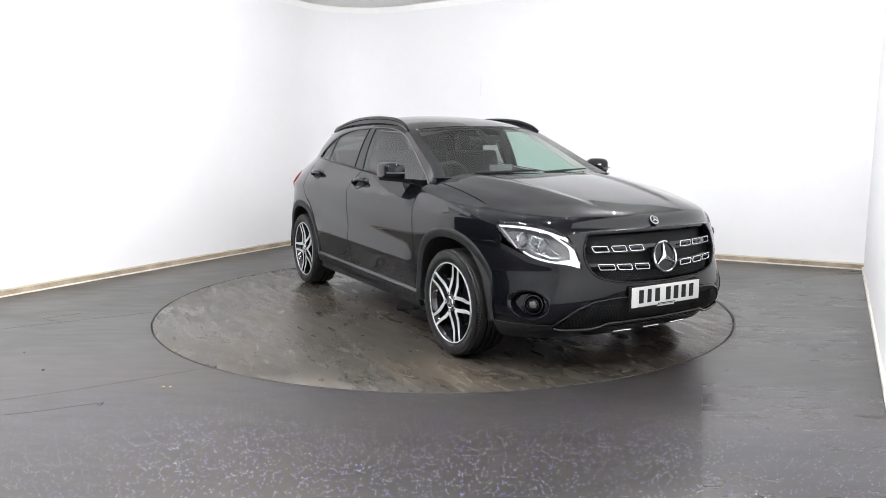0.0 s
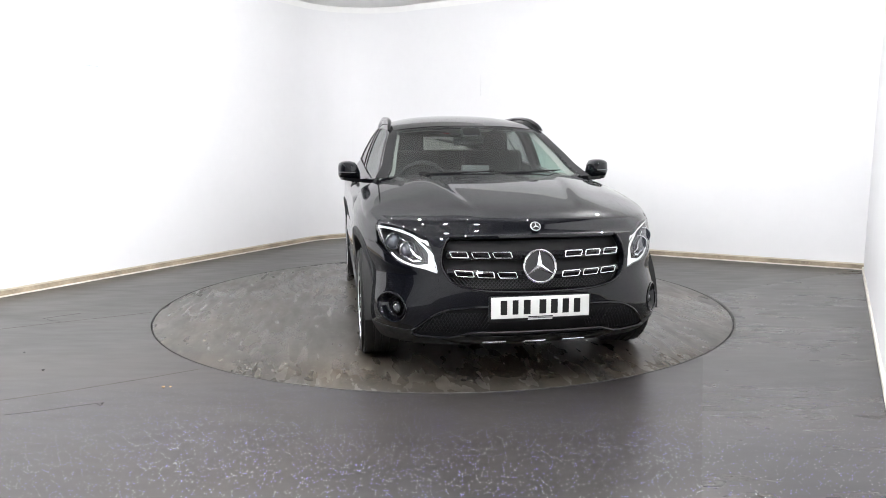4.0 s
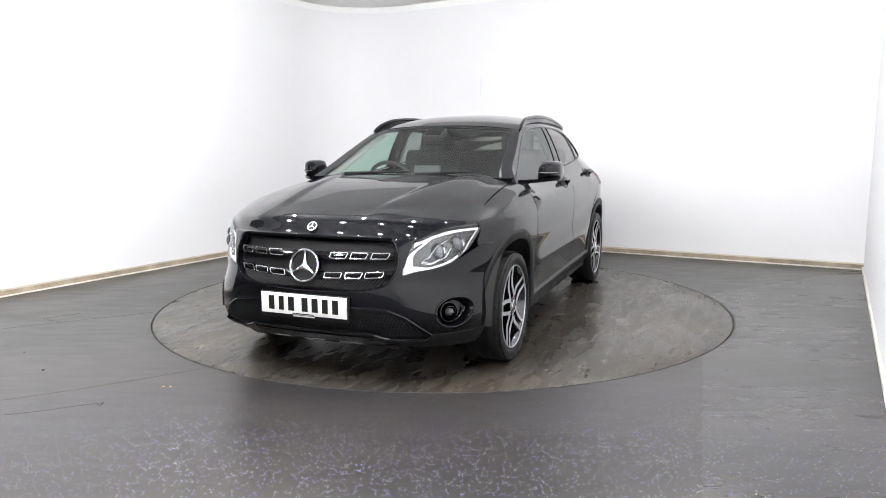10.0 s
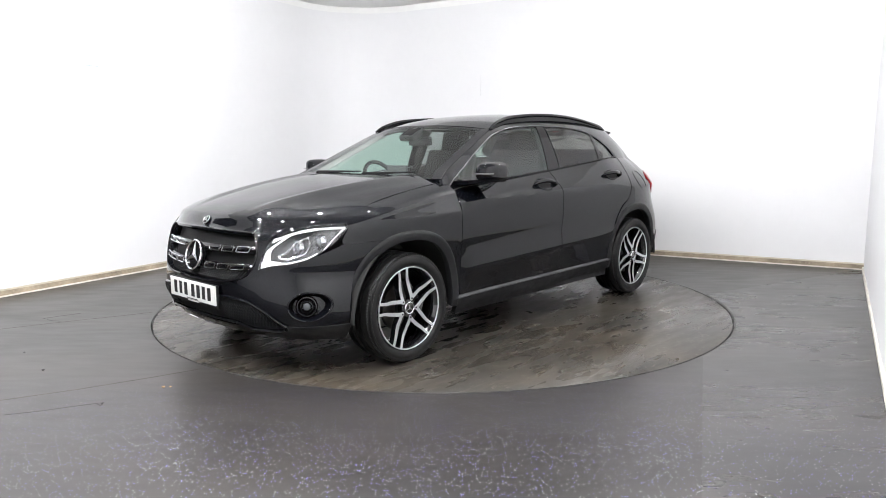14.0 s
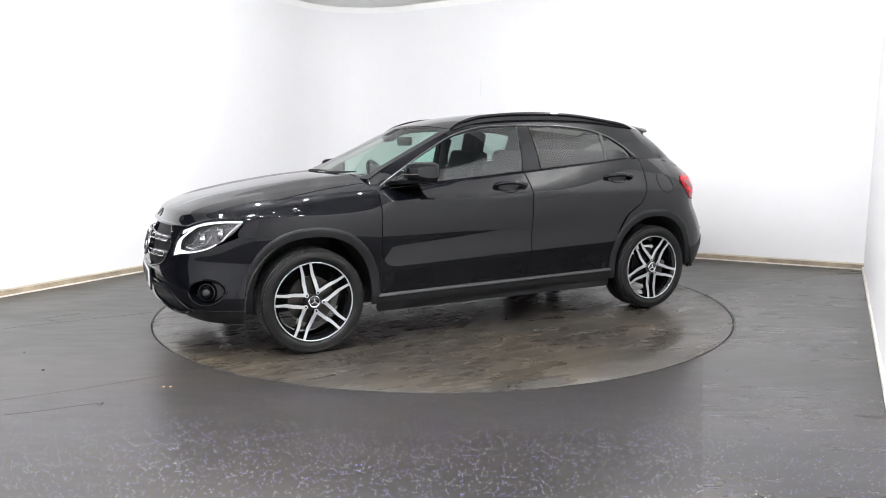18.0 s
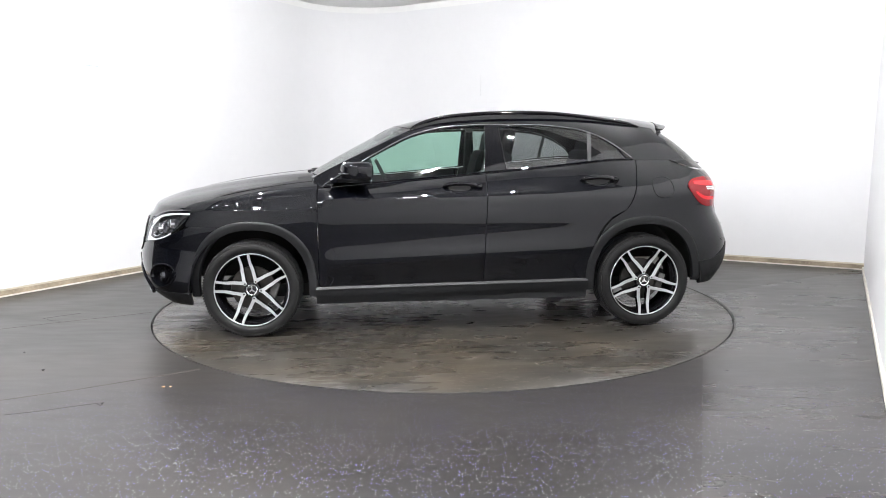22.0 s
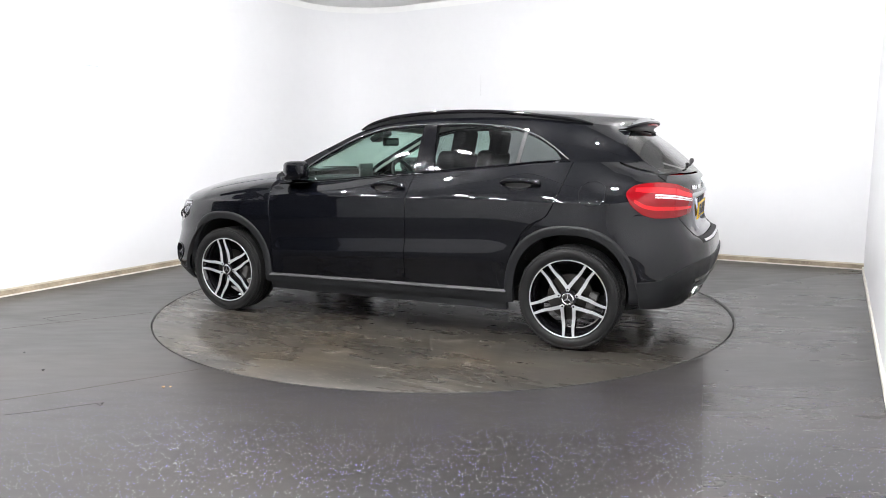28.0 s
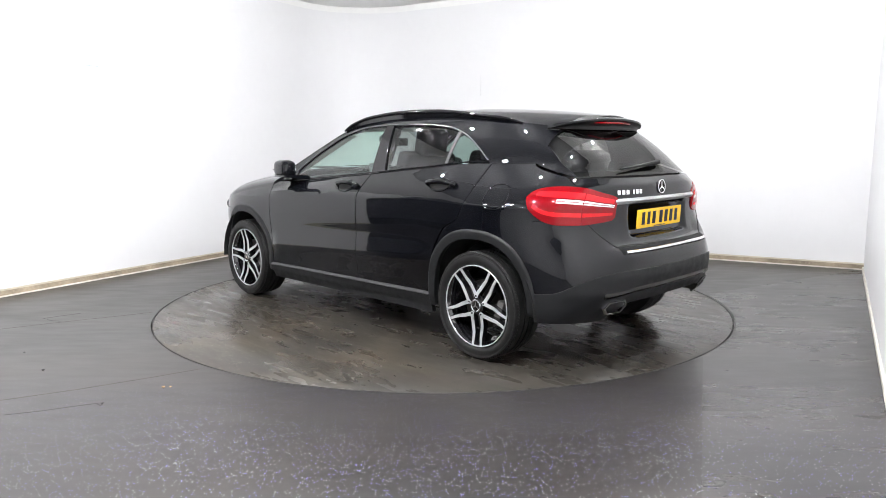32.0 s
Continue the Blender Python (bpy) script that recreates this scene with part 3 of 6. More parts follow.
head_y = curve((-1.7, 0.548), (-1.6, 0.556), (-1.35, 0.572), (-0.98, 0.612), (-0.40, 0.636), (0.0, 0.605), (0.25, 0.580), (1.2, 0.55))


def upper_side(x, z):
    zb, yb, yt = belt(x), belt_y(x), head_y(x)
    if z < zb:
        return lerp(0.897, yb, ((z - CREASE) / (zb - CREASE)) ** 1.25)
    if z < 1.40:
        t = (z - zb) / (1.40 - zb)
        return lerp(yb, yt, t) + 0.05 * t * (1 - t)
    return yt - (side_w(1.40) - side_w(z))


def half_width(x, z):
    """Half width of the body's side before it curves into nose and tail."""
    x = min(max(x, -1.6), 1.6)
    lift = (belt(x) - 1.06) * smooth(0.60, 1.0, z) * (1 - 0.55 * smooth(1.12, 1.45, z))
    w = side_w(z - lift)
    # above the crease the side leans in to the window line, then up the glass to the roof
    k = lerp(1 - smooth(0.70, 0.92, x), 1 - smooth(0.75, 1.15, x), smooth(belt(x) - 0.015, belt(x) + 0.025, z))
    if k > 0 and z > CREASE:
        w = lerp(w, upper_side(x, z), k)
    # the hollow of the doors between the shoulder and the rising lower crease
    if -1.2 < x < 0.95 and z < CREASE:
        k = smooth(-1.2, -0.75, x) * (1 - smooth(0.80, 0.95, x))
        w = lerp(w, door_w(z - 0.075 * (0.85 - x) / 1.9 * (1 - smooth(0.80, CREASE, z))), k)
    # flared shoulders over the wheels
    for hx in (HUB_X, -HUB_X):
        w += 0.010 * math.exp(-((x - hx) / 0.38) ** 2) * math.exp(-((z - 0.76) / 0.16) ** 2)
    return w


def taper(x, z):
    if x > X0:
        t = min((x - X0) / (nose_x(z) - X0), 1.0)
        return max(1 - t ** nose_n(z), 0.0) ** (1 / MF)
    if x < -X0:
        t = min((-x - X0) / (tail_x(z) - X0), 1.0)
        return max(1 - t ** tail_n(z), 0.0) ** (1 / tail_m(z))
    return 1.0


def side(x, z, off=0.0):
    """Point on the left side over (x, z)."""
    q = Vector((x, half_width(x, z) * taper(x, z), z))
    return q + side_normal(x, z) * off if off else q


def side_normal(x, z):
    e = 0.004
    a = side(x + e, z) - side(x - e, z)
    b = side(x, z + e) - side(x, z - e)
    n = a.cross(b)
    n = -n if n.y < 0 else n
    return n.normalized()


def nose(y, z, off=0.0):
    """Point on the front over (y, z)."""
    w = half_width(1.6, z)
    x = X0 + (nose_x(z) - X0) * max(1 - (min(abs(y), w) / w) ** MF, 0.0) ** (1 / nose_n(z))
    q = Vector((x, y, z))
    return q + nose_normal(y, z) * off if off else q


def nose_normal(y, z):
    e = 0.004
    n = (nose(y + e, z) - nose(y - e, z)).cross(nose(y, z + e) - nose(y, z - e))
    n = -n if n.x < 0 else n
    return n.normalized()


def tail_reach(y, z):
    """The loading ledge stands out in the middle and fades towards the corners."""
    if 0.40 < z < 0.96:
        dip = smooth(0.738, 0.760, z) * (1 - smooth(0.915, 0.935, z)) * (1 - smooth(0.29, 0.345, abs(y)))
        return lerp(tail_ledge(z), tail_x(z), smooth(0.42, 0.64, abs(y))) - 0.030 * dip
    return tail_x(z)


def tail(y, z, off=0.0):
    """Point on the rear over (y, z)."""
    w = half_width(-1.6, z)
    x = -X0 - (tail_reach(y, z) - X0) * max(1 - (min(abs(y), w) / w) ** tail_m(z), 0.0) ** (1 / tail_n(z))
    q = Vector((x, y, z))
    return q + tail_normal(y, z) * off if off else q


def tail_normal(y, z):
    e = 0.004
    n = (tail(y + e, z) - tail(y - e, z)).cross(tail(y, z + e) - tail(y, z - e))
    n = -n if n.x > 0 else n
    return n.normalized()


def around(phi, z, front=True, off=0.0):
    """Point on the rounded corner: phi 0 at the middle of nose or tail, 90 degrees on the side."""
    c, s = max(math.cos(phi), 0.0), math.sin(phi)
    if front:
        w, a, n, m = half_width(1.6, z), nose_x(z), nose_n(z), MF
    else:
        w, n, m = half_width(-1.6, z), tail_n(z), tail_m(z)
        a = tail_reach(w * s ** (2 / m), z)
    x = X0 + (a - X0) * c ** (2 / n)
    k = smooth(1.3, 1.6, x)
    w = w * k + half_width(x if front else -x, z) * (1 - k)
    q = Vector((x if front else -x, w * s ** (2 / m), z))
    if off:
        e = 0.01
        p2 = max(min(phi, math.pi / 2 - 0.02), 0.02)
        nn = (around(p2 + e, z, front) - around(p2 - e, z, front)).cross(around(p2, z + e, front) - around(p2, z - e, front))
        if nn.dot(Vector((1 if front else -1, 1, 0))) < 0:
            nn = -nn
        q = q + nn.normalized() * off
    return q


def phi_x(x, z, front=True):
    a, n = (nose_x(z), nose_n(z)) if front else (tail_x(z), tail_n(z))
    return math.acos(min(max((abs(x) - X0) / (a - X0), 0.0), 1.0) ** (n / 2))


def phi_y(y, z, front=True):
    w, m = (half_width(1.6, z), MF) if front else (half_width(-1.6, z), tail_m(z))
    return math.asin(min(abs(y) / w, 1.0) ** (m / 2))


ARCH_X, ARCH_Z, ARCH_N = 0.417, 0.453, 2.3
ARCH_F, ARCH_R = 1.338, -1.352


def arch_z(x, hub, grow=0.0):
    d = abs(x - hub) / (ARCH_X + grow)
    return HUB_Z + (ARCH_Z + grow) * (1 - d**ARCH_N) ** (1 / ARCH_N) if d < 1 else 0.0


def arch_dx(z, grow=0.0):
    d = abs(z - HUB_Z) / (ARCH_Z + grow)
    return (ARCH_X + grow) * (1 - d**ARCH_N) ** (1 / ARCH_N) if d < 1 else 0.0


roof_edge = curve((0.98, 1.035), (0.85, 1.105), (0.7, 1.178), (0.5, 1.272), (0.25, 1.383), (0.05, 1.432), (-0.3, 1.458), (-0.6, 1.462), (-0.9, 1.455), (-1.3, 1.418), (-1.66, 1.372))
hood_mid = curve((2.16, 0.805), (2.13, 0.855), (2.06, 0.903), (1.95, 0.940), (1.8, 0.974), (1.5, 1.028), (1.2, 1.068), (1.0, 1.086), (0.8, 1.096))
deck_edge = curve((2.2, 0.78), (1.95, 0.797), (1.75, 0.820), (1.55, 0.864), (1.35, 0.902), (1.1, 0.943), (0.9, 0.967), (0.7, 0.99))


def deck(x, y):
    """Height of bonnet and wing tops."""
    z1 = deck_edge(x)
    ye = half_width(x, z1) * taper(x, z1)
    e = min(abs(y) / max(ye, 0.01), 1.0)
    z = z1 + (hood_mid(x) - z1) * max(1 - e**3.0, 0.0) ** 0.55
    ridge = 0.30 + 0.16 * (2.1 - x)
    lift = smooth(2.1, 1.8, x) if x > 1.8 else 1.0
    z += 0.011 * lift * (smooth(ridge - 0.05, ridge, abs(y)) - smooth(ridge, ridge + 0.20, abs(y)))
    return z


def deck_pt(x, e):
    z1 = deck_edge(x)
    y = half_width(x, z1) * taper(x, z1) * e
    return Vector((x, y, deck(x, y)))


def flip(q):
    return Vector((q.x, -q.y, q.z))


def sheet(name, fn, nu, nv, mat, parent, label="", mirror=False, lip=0.014, gap=0.0, round_edge=True, sharp=32, lips=(1, 1, 1, 1)):
    """A curved panel fn(u, v), u and v from 0 to 1, with its edges turned in by lip."""
    us = [i / nu for i in range(nu + 1)]
    vs = [j / nv for j in range(nv + 1)]
    P = np.array([[tuple(fn(u, v)) for v in vs] for u in us])
    if mirror:
        P[:, :, 1] *= -1
    du, dv = np.gradient(P, axis=0), np.gradient(P, axis=1)
    N = np.cross(du, dv)
    N /= np.maximum(np.linalg.norm(N, axis=2, keepdims=True), 1e-9)
    if (N * (P - np.array((0, 0, 0.55)))).sum() < 0:
        N = -N
    if gap:
        P[0] += gap * du[0] / np.maximum(np.linalg.norm(du[0], axis=1, keepdims=True), 1e-9)
        P[-1] -= gap * du[-1] / np.maximum(np.linalg.norm(du[-1], axis=1, keepdims=True), 1e-9)
        P[:, 0] += gap * dv[:, 0] / np.maximum(np.linalg.norm(dv[:, 0], axis=1, keepdims=True), 1e-9)
        P[:, -1] -= gap * dv[:, -1] / np.maximum(np.linalg.norm(dv[:, -1], axis=1, keepdims=True), 1e-9)
    verts = [tuple(q) for q in P.reshape(-1, 3)]
    ix = lambda i, j: i * (nv + 1) + j
    faces = [(ix(i, j), ix(i + 1, j), ix(i + 1, j + 1), ix(i, j + 1)) for i in range(nu) for j in range(nv)]
    if lip:
        runs = ([ix(i, 0) for i in range(nu + 1)], [ix(i, nv) for i in range(nu + 1)], [ix(0, j) for j in range(nv + 1)], [ix(nu, j) for j in range(nv + 1)])
        run_in = ([ix(i, 1) for i in range(nu + 1)], [ix(i, nv - 1) for i in range(nu + 1)], [ix(1, j) for j in range(nv + 1)], [ix(nu - 1, j) for j in range(nv + 1)])
        NN = N.reshape(-1, 3)
        for which, (on, run) in enumerate(zip(lips, runs)):
            if not on:
                continue
            step = run_in[which]
            prev = run
            for a in (30, 60, 90) if round_edge and lip > 0.004 else (90,):
                r = 0.003 if round_edge and lip > 0.004 else 0.0
                deep = r * (1 - math.cos(radians(a))) if a < 90 else lip
                start = len(verts)
                for k, j in zip(run, step):
                    out = np.array(verts[k]) - np.array(verts[j])
                    out /= max(np.linalg.norm(out), 1e-9)
                    verts.append(tuple(np.array(verts[k]) - NN[k] * deep + out * r * math.sin(radians(a))))
                now = list(range(start, start + len(run)))
                faces += [(prev[k], prev[k + 1], now[k + 1], now[k]) for k in range(len(run) - 1)]
                prev = now
    me = bpy.data.meshes.new(name)
    me.from_pydata(verts, [], faces)
    bm = bmesh.new()
    bm.from_mesh(me)
    bmesh.ops.recalc_face_normals(bm, faces=bm.faces)
    bm.faces.ensure_lookup_table()
    f = bm.faces[(nu // 2) * nv + nv // 2]
    if f.normal.dot(Vector(N[nu // 2, nv // 2])) < 0:
        bmesh.ops.reverse_faces(bm, faces=bm.faces)
    bm.to_mesh(me)
    bm.free()
    ob = link_mesh(name, me, mat, parent, label, sharp=sharp)
    edge_sharp(me, (nu + 1) * (nv + 1), nu, nv)
    return ob


def edge_sharp(me, count, nu, nv):
    """Panel borders shade apart from their turned-in edges."""
    rim = set()
    for i in range(nu + 1):
        rim |= {i * (nv + 1), i * (nv + 1) + nv}
    for j in range(nv + 1):
        rim |= {j, nu * (nv + 1) + j}
    att = me.attributes.get("sharp_edge") or me.attributes.new("sharp_edge", "BOOLEAN", "EDGE")
    for k, e in enumerate(me.edges):
        if e.vertices[0] in rim and e.vertices[1] in rim:
            att.data[k].value = True


def lerp(a, b, t):
    return a + (b - a) * t


# ---------------------------------------------------------------- body panels
DOOR_F, DOOR_M = 0.905, -0.225
SILL_T = curve((1.0, 0.330), (0.92, 0.333), (-0.95, 0.352), (-1.1, 0.355))
door_rear = curve((0.30, -0.93), (0.40, -0.94), (0.60, -0.985), (0.78, -1.10), (0.83, -1.20), (0.95, -1.262), (1.07, -1.30), (1.2, -1.33))


def deck_half(x):
    z1 = deck_edge(x)
    return half_width(x, z1) * taper(x, z1)


def bonnet_side(x):
    """Half width of the bonnet: a straight joint from the screen's foot to the lamp."""
    if x > 1.75:
        return deck_half(x) * 0.965
    return min(lerp(0.725, deck_half(1.75) * 0.965, (x - 0.88) / 0.87), deck_half(x) * 0.965)


def wing(u, v):
    zf = lerp(0.742, 0.805, min(v / 0.7, 1.0))
    x = lerp(DOOR_F + 0.002, 1.775 - 0.040 * smooth(0.75, 0.82, zf), u)
    low = max(arch_z(x, ARCH_F), 0.34 if x < HUB_X else 0.742)
    z1 = deck_edge(x)
    if v < 0.7:
        return side(x, lerp(low, z1, v / 0.7))
    return deck_pt(x, lerp(1.0, (bonnet_side(x) + 0.005) / deck_half(x), ((v - 0.7) / 0.3) ** 1.6))


for mirror in (False, True):
    sheet("wing", wing, 44, 30, M_PAINT, car, mirror=mirror, gap=0.0028)


hl_top = curve((0.515, 0.625), (0.530, 0.70), (0.552, 0.772), (0.60, 0.803), (0.671, 0.830), (0.75, 0.842), (0.806, 0.838))
hl_low = curve((0.515, 0.612), (0.583, 0.632), (0.64, 0.640), (0.703, 0.660), (0.755, 0.705), (0.785, 0.755), (0.806, 0.826))
nose_top = curve((0.0, 0.806), (0.40, 0.800), (0.50, 0.793), (0.56, 0.786), (0.62, 0.812), (0.70, 0.838), (0.80, 0.845))


def bonnet(u, v):
    e = lerp(-1, 1, v)
    y0 = 0.792 * e
    x_lead = nose(y0, nose_top(abs(y0))).x - 0.003
    x_back = 0.985 - 0.10 * e**2
    w = u**1.25
    x = lerp(x_lead, x_back, w)
    y = e * lerp(0.792, bonnet_side(x), smooth(0.0, 0.30, w))
    z = deck(x, y)
    k = 1 - smooth(0.0, 0.05, w)
    return Vector((x, y, lerp(z, nose_top(abs(y0)) + 0.006, k)))


bonnet_ob = sheet("bonnet", bonnet, 56, 72, M_PAINT, car, gap=0.004)


def join(obs):
    """Several sheets become one mesh."""
    bm = bmesh.new()
    for o in obs:
        bm.from_mesh(o.data)
    first = obs[0]
    me = bpy.data.meshes.new(first.name)
    bm.to_mesh(me)
    bm.free()
    for m in first.data.materials:
        me.materials.append(m)
    me.set_sharp_from_angle(angle=radians(35))
    first.data = me
    for o in obs[1:]:
        bpy.data.objects.remove(o)
    return first


grille_low = curve((0.0, 0.526), (0.25, 0.533), (0.40, 0.555), (0.447, 0.575))
grille_side = curve((0.575, 0.447), (0.60, 0.468), (0.64, 0.490), (0.68, 0.497), (0.72, 0.492), (0.775, 0.470), (0.80, 0.452))
inner_edge = curve((0.575, 0.510), (0.615, 0.512), (0.70, 0.527), (0.772, 0.549), (0.80, 0.566))
CH = 0.512
FOG_Y, FOG_Z = 0.738, 0.414
FOG_N = nose_normal(FOG_Y, FOG_Z)
FOG_RY, FOG_RZ = 0.112 * FOG_N.x / math.hypot(FOG_N.x, FOG_N.y), 0.077


def bumper_mid(u, v):
    y = lerp(-CH, CH, u)
    return nose(y, lerp(0.30, grille_low(abs(y)), v))


def bumper_flank(u, v):
    z = lerp(0.575, 0.80, v)
    return nose(lerp(grille_side(z), inner_edge(z), u), z)


def bumper_corner(u, v):
    q0 = around(lerp(phi_x(ARCH_F + arch_dx(0.65), 0.65), phi_y(CH, 0.65), u), 0.65)
    top = hl_low(q0.y) if q0.y < 0.785 else lerp(0.755, 0.742, min((q0.y - 0.785) / 0.04, 1))
    z = lerp(0.30, top, v)
    ph = lerp(phi_x(ARCH_F + arch_dx(min(z, 0.735)) + 0.002, z), phi_y(CH, z), u)
    q = around(ph, z)
    # the deep round pocket of the fog lamp
    r = math.hypot((q.y - FOG_Y) / FOG_RY, (q.z - FOG_Z) / FOG_RZ)
    if r < 1.0 and q.x > 1.7:
        q = q - FOG_N * 0.055 * smooth(1.0, 0.74, r)
    return q


pieces = [sheet("front_bumper", bumper_mid, 60, 22, M_PAINT, car, lips=(1, 1, 0, 0), lip=0.03)]
for mirror in (False, True):
    pieces.append(sheet("front_bumper", bumper_flank, 6, 22, M_PAINT, car, mirror=mirror, lips=(0, 1, 1, 1), lip=0.03))
    pieces.append(sheet("front_bumper", bumper_corner, 96, 64, M_PAINT, car, mirror=mirror, lips=(1, 1, 1, 0), lip=0.014))
front_bumper_ob = join(pieces)


def bumper_clad(u, v):
    w = 1 - abs(2 * u - 1)
    z = lerp(0.215, 0.302, v)
    ph = phi_x(ARCH_F + arch_dx(0.30) + 0.002, z)
    q = around(lerp(ph, 0.0, w), z, True, 0.004)
    return q if u < 0.5 else flip(q)


sheet("bumper_cladding", bumper_clad, 80, 8, M_CLAD, car, "dark grey plastic lower bumper edge")


def front_door(u, v):
    x = lerp(DOOR_F - 0.002, DOOR_M + 0.002, u)
    x += lerp(0.02, -0.015, v) * u * 0.9
    return side(x, lerp(SILL_T(x), belt(x), v))


def rear_door_fit(u, v):
    # the lower rear edge follows the wheel arch
    x = -1.0
    for _ in range(4):
        z = lerp(SILL_T(x), belt(x), v)
        x = door_rear(z)
        if z < HUB_Z + ARCH_Z - 0.004:
            x = max(x, ARCH_R + arch_dx(z) + 0.001)
    x = lerp(DOOR_M - 0.002 + lerp(0.02, -0.015, v) * 0.9, x, u)
    return side(x, lerp(SILL_T(x), belt(x), v))


doors = {}
for mirror in (False, True):
    doors["front", mirror] = sheet("front_door", front_door, 40, 36, M_PAINT, car, mirror=mirror, gap=0.0028)
    doors["rear", mirror] = sheet("rear_door", rear_door_fit, 36, 36, M_PAINT, car, mirror=mirror, gap=0.0028)

# quarter panel from the rear door round to the tailgate, over the bumper seam
BUMP_T = 0.700
gate_half = curve((0.68, 0.46), (0.70, 0.485), (0.72, 0.515), (0.76, 0.565), (0.80, 0.605), (0.834, 0.630), (0.90, 0.652), (1.0, 0.652), (1.10, 0.640))
gate_line = curve((0.46, 0.700), (0.485, 0.702), (0.515, 0.722), (0.565, 0.762), (0.605, 0.802), (0.630, 0.836), (0.655, 0.855), (0.9, 0.855))


def seam_z(q):
    """Upper edge of the rear bumper: from the wheel arch up to the lamp, under it, and down the tailgate."""
    if q.y < 0.64:
        return gate_line(q.y)
    return lerp(0.722, 0.855, min(max((-1.60 - q.x) / 0.15, 0.0), 1.0))


def corner_phi(u, z):
    return lerp(phi_x(-1.60, z, False), phi_y(gate_half(z) + 0.003, z, False), u)


def quarter(u, v):
    if u > 0.55:
        f = (u - 0.55) / 0.45
        low = seam_z(around(corner_phi(f, 0.80), 0.80, False))
        z = lerp(max(low, 0.722), lerp(belt(-1.6), 1.092, f), v)
        return around(corner_phi(f, z), z, False)
    x = -1.4
    for _ in range(4):
        z = lerp(arch_z(max(x, -1.60), ARCH_R), belt(x), v)
        x = lerp(min(door_rear(z) - 0.004, -1.0), -1.60, u / 0.55)
    return side(x, lerp(max(arch_z(x, ARCH_R), 0.40), belt(x), v))


for mirror in (False, True):
    sheet("quarter_panel", quarter, 60, 34, M_PAINT, car, mirror=mirror, gap=0.003, lips=(1, 0, 1, 1))

clad_line = curve((0.0, 0.572), (0.45, 0.574), (0.60, 0.562), (0.70, 0.540), (0.78, 0.500), (0.84, 0.455), (0.9, 0.438))


def rear_bumper_row(u, z):
    w = 1 - abs(2 * u - 1)
    ph = phi_x(ARCH_R - arch_dx(min(z, 0.72)) - 0.002, z, False)
    return lerp(ph, 0.0, w)


def rear_bumper(u, v):
    w = 1 - abs(2 * u - 1)
    q0 = around(rear_bumper_row(u, 0.55), 0.55, False)
    zl = clad_line(abs(q0.y))
    z = lerp(zl, seam_z(around(rear_bumper_row(u, 0.72), 0.72, False)) - 0.005, v)
    q = around(rear_bumper_row(u, z), z, False)
    return q if u < 0.5 else flip(q)


def rear_clad(u, v):
    q0 = around(rear_bumper_row(u, 0.55), 0.55, False)
    z = lerp(0.292 + 0.10 * (1 - smooth(0.40, 0.62, abs(q0.y))), clad_line(abs(q0.y)) + 0.004, v)
    q = around(rear_bumper_row(u, z), z, False, 0.006)
    return q if u < 0.5 else flip(q)


sheet("rear_bumper", rear_bumper, 140, 24, M_PAINT, car)
sheet("rear_cladding", rear_clad, 90, 14, M_CLAD, car, "dark grey plastic lower rear bumper")


def tailgate(u, v):
    z = lerp(BUMP_T + 0.003, 1.085, v)
    half = gate_half(z)
    return tail(lerp(-half, half, u), z)


tailgate_ob = sheet("tailgate", tailgate, 80, 44, M_PAINT, car, gap=0.004)

# ---------------------------------------------------------------- glasshouse
glass_top = curve((0.86, 1.01), (0.7, 1.105), (0.5, 1.222), (0.226, 1.350), (0.0, 1.398), (-0.29, 1.411), (-0.6, 1.408), (-0.886, 1.383), (-1.05, 1.335), (-1.18, 1.262), (-1.29, 1.178))


def glass_low(x):
    return belt(x) + 0.012


def slanted_pane(x_low0, x_top0, x_low1, x_top1, off=-0.004):
    """A pane whose front and rear edges lean."""
    def f(u, v):
        x = lerp(lerp(x_low0, x_low1, u), lerp(x_top0, x_top1, u), v)
        lo, hi = glass_low(x), max(glass_top(x), glass_low(x) + 0.002)
        return side(x, lerp(lo, hi, v), off)
    return f


def canopy_side(u, v):
    """Pillars and roof rail over the glass line, from screen foot to tail."""
    x = lerp(0.93, -1.62, u)
    lo = max(glass_top(x), glass_low(x)) if x > -1.29 and x < 0.86 else belt(x)
    return side(x, lerp(lo, roof_edge(x), v), 0.0)


def centre_edge(kind, w):
    """Middle and edge points of screen and roof at the same share w."""
    if kind == "screen":
        xc, xe = lerp(1.03, 0.37, w), lerp(0.93, 0.25, w)
        c = Vector((xc, 0, 1.055 + 0.365 * (w ** 0.93)))
    else:
        xc, xe = lerp(0.37, -1.70, w), lerp(0.25, -1.62, w)
        c = Vector((xc, 0, roof_mid(xc)))
    return c, side(xe, roof_edge(xe))


roof_mid = curve((0.37, 1.420), (0.2, 1.460), (-0.1, 1.504), (-0.4, 1.523), (-0.8, 1.524), (-1.2, 1.504), (-1.5, 1.475), (-1.7, 1.448))


def crown(kind, e, w):
    c, ed = centre_edge(kind, w)
    k = abs(e)
    bow = 2.0 if kind == "screen" else 2.6
    q = Vector((lerp(c.x, ed.x, k**2.0), e * ed.y, lerp(c.z, ed.z, k**bow)))
    return q


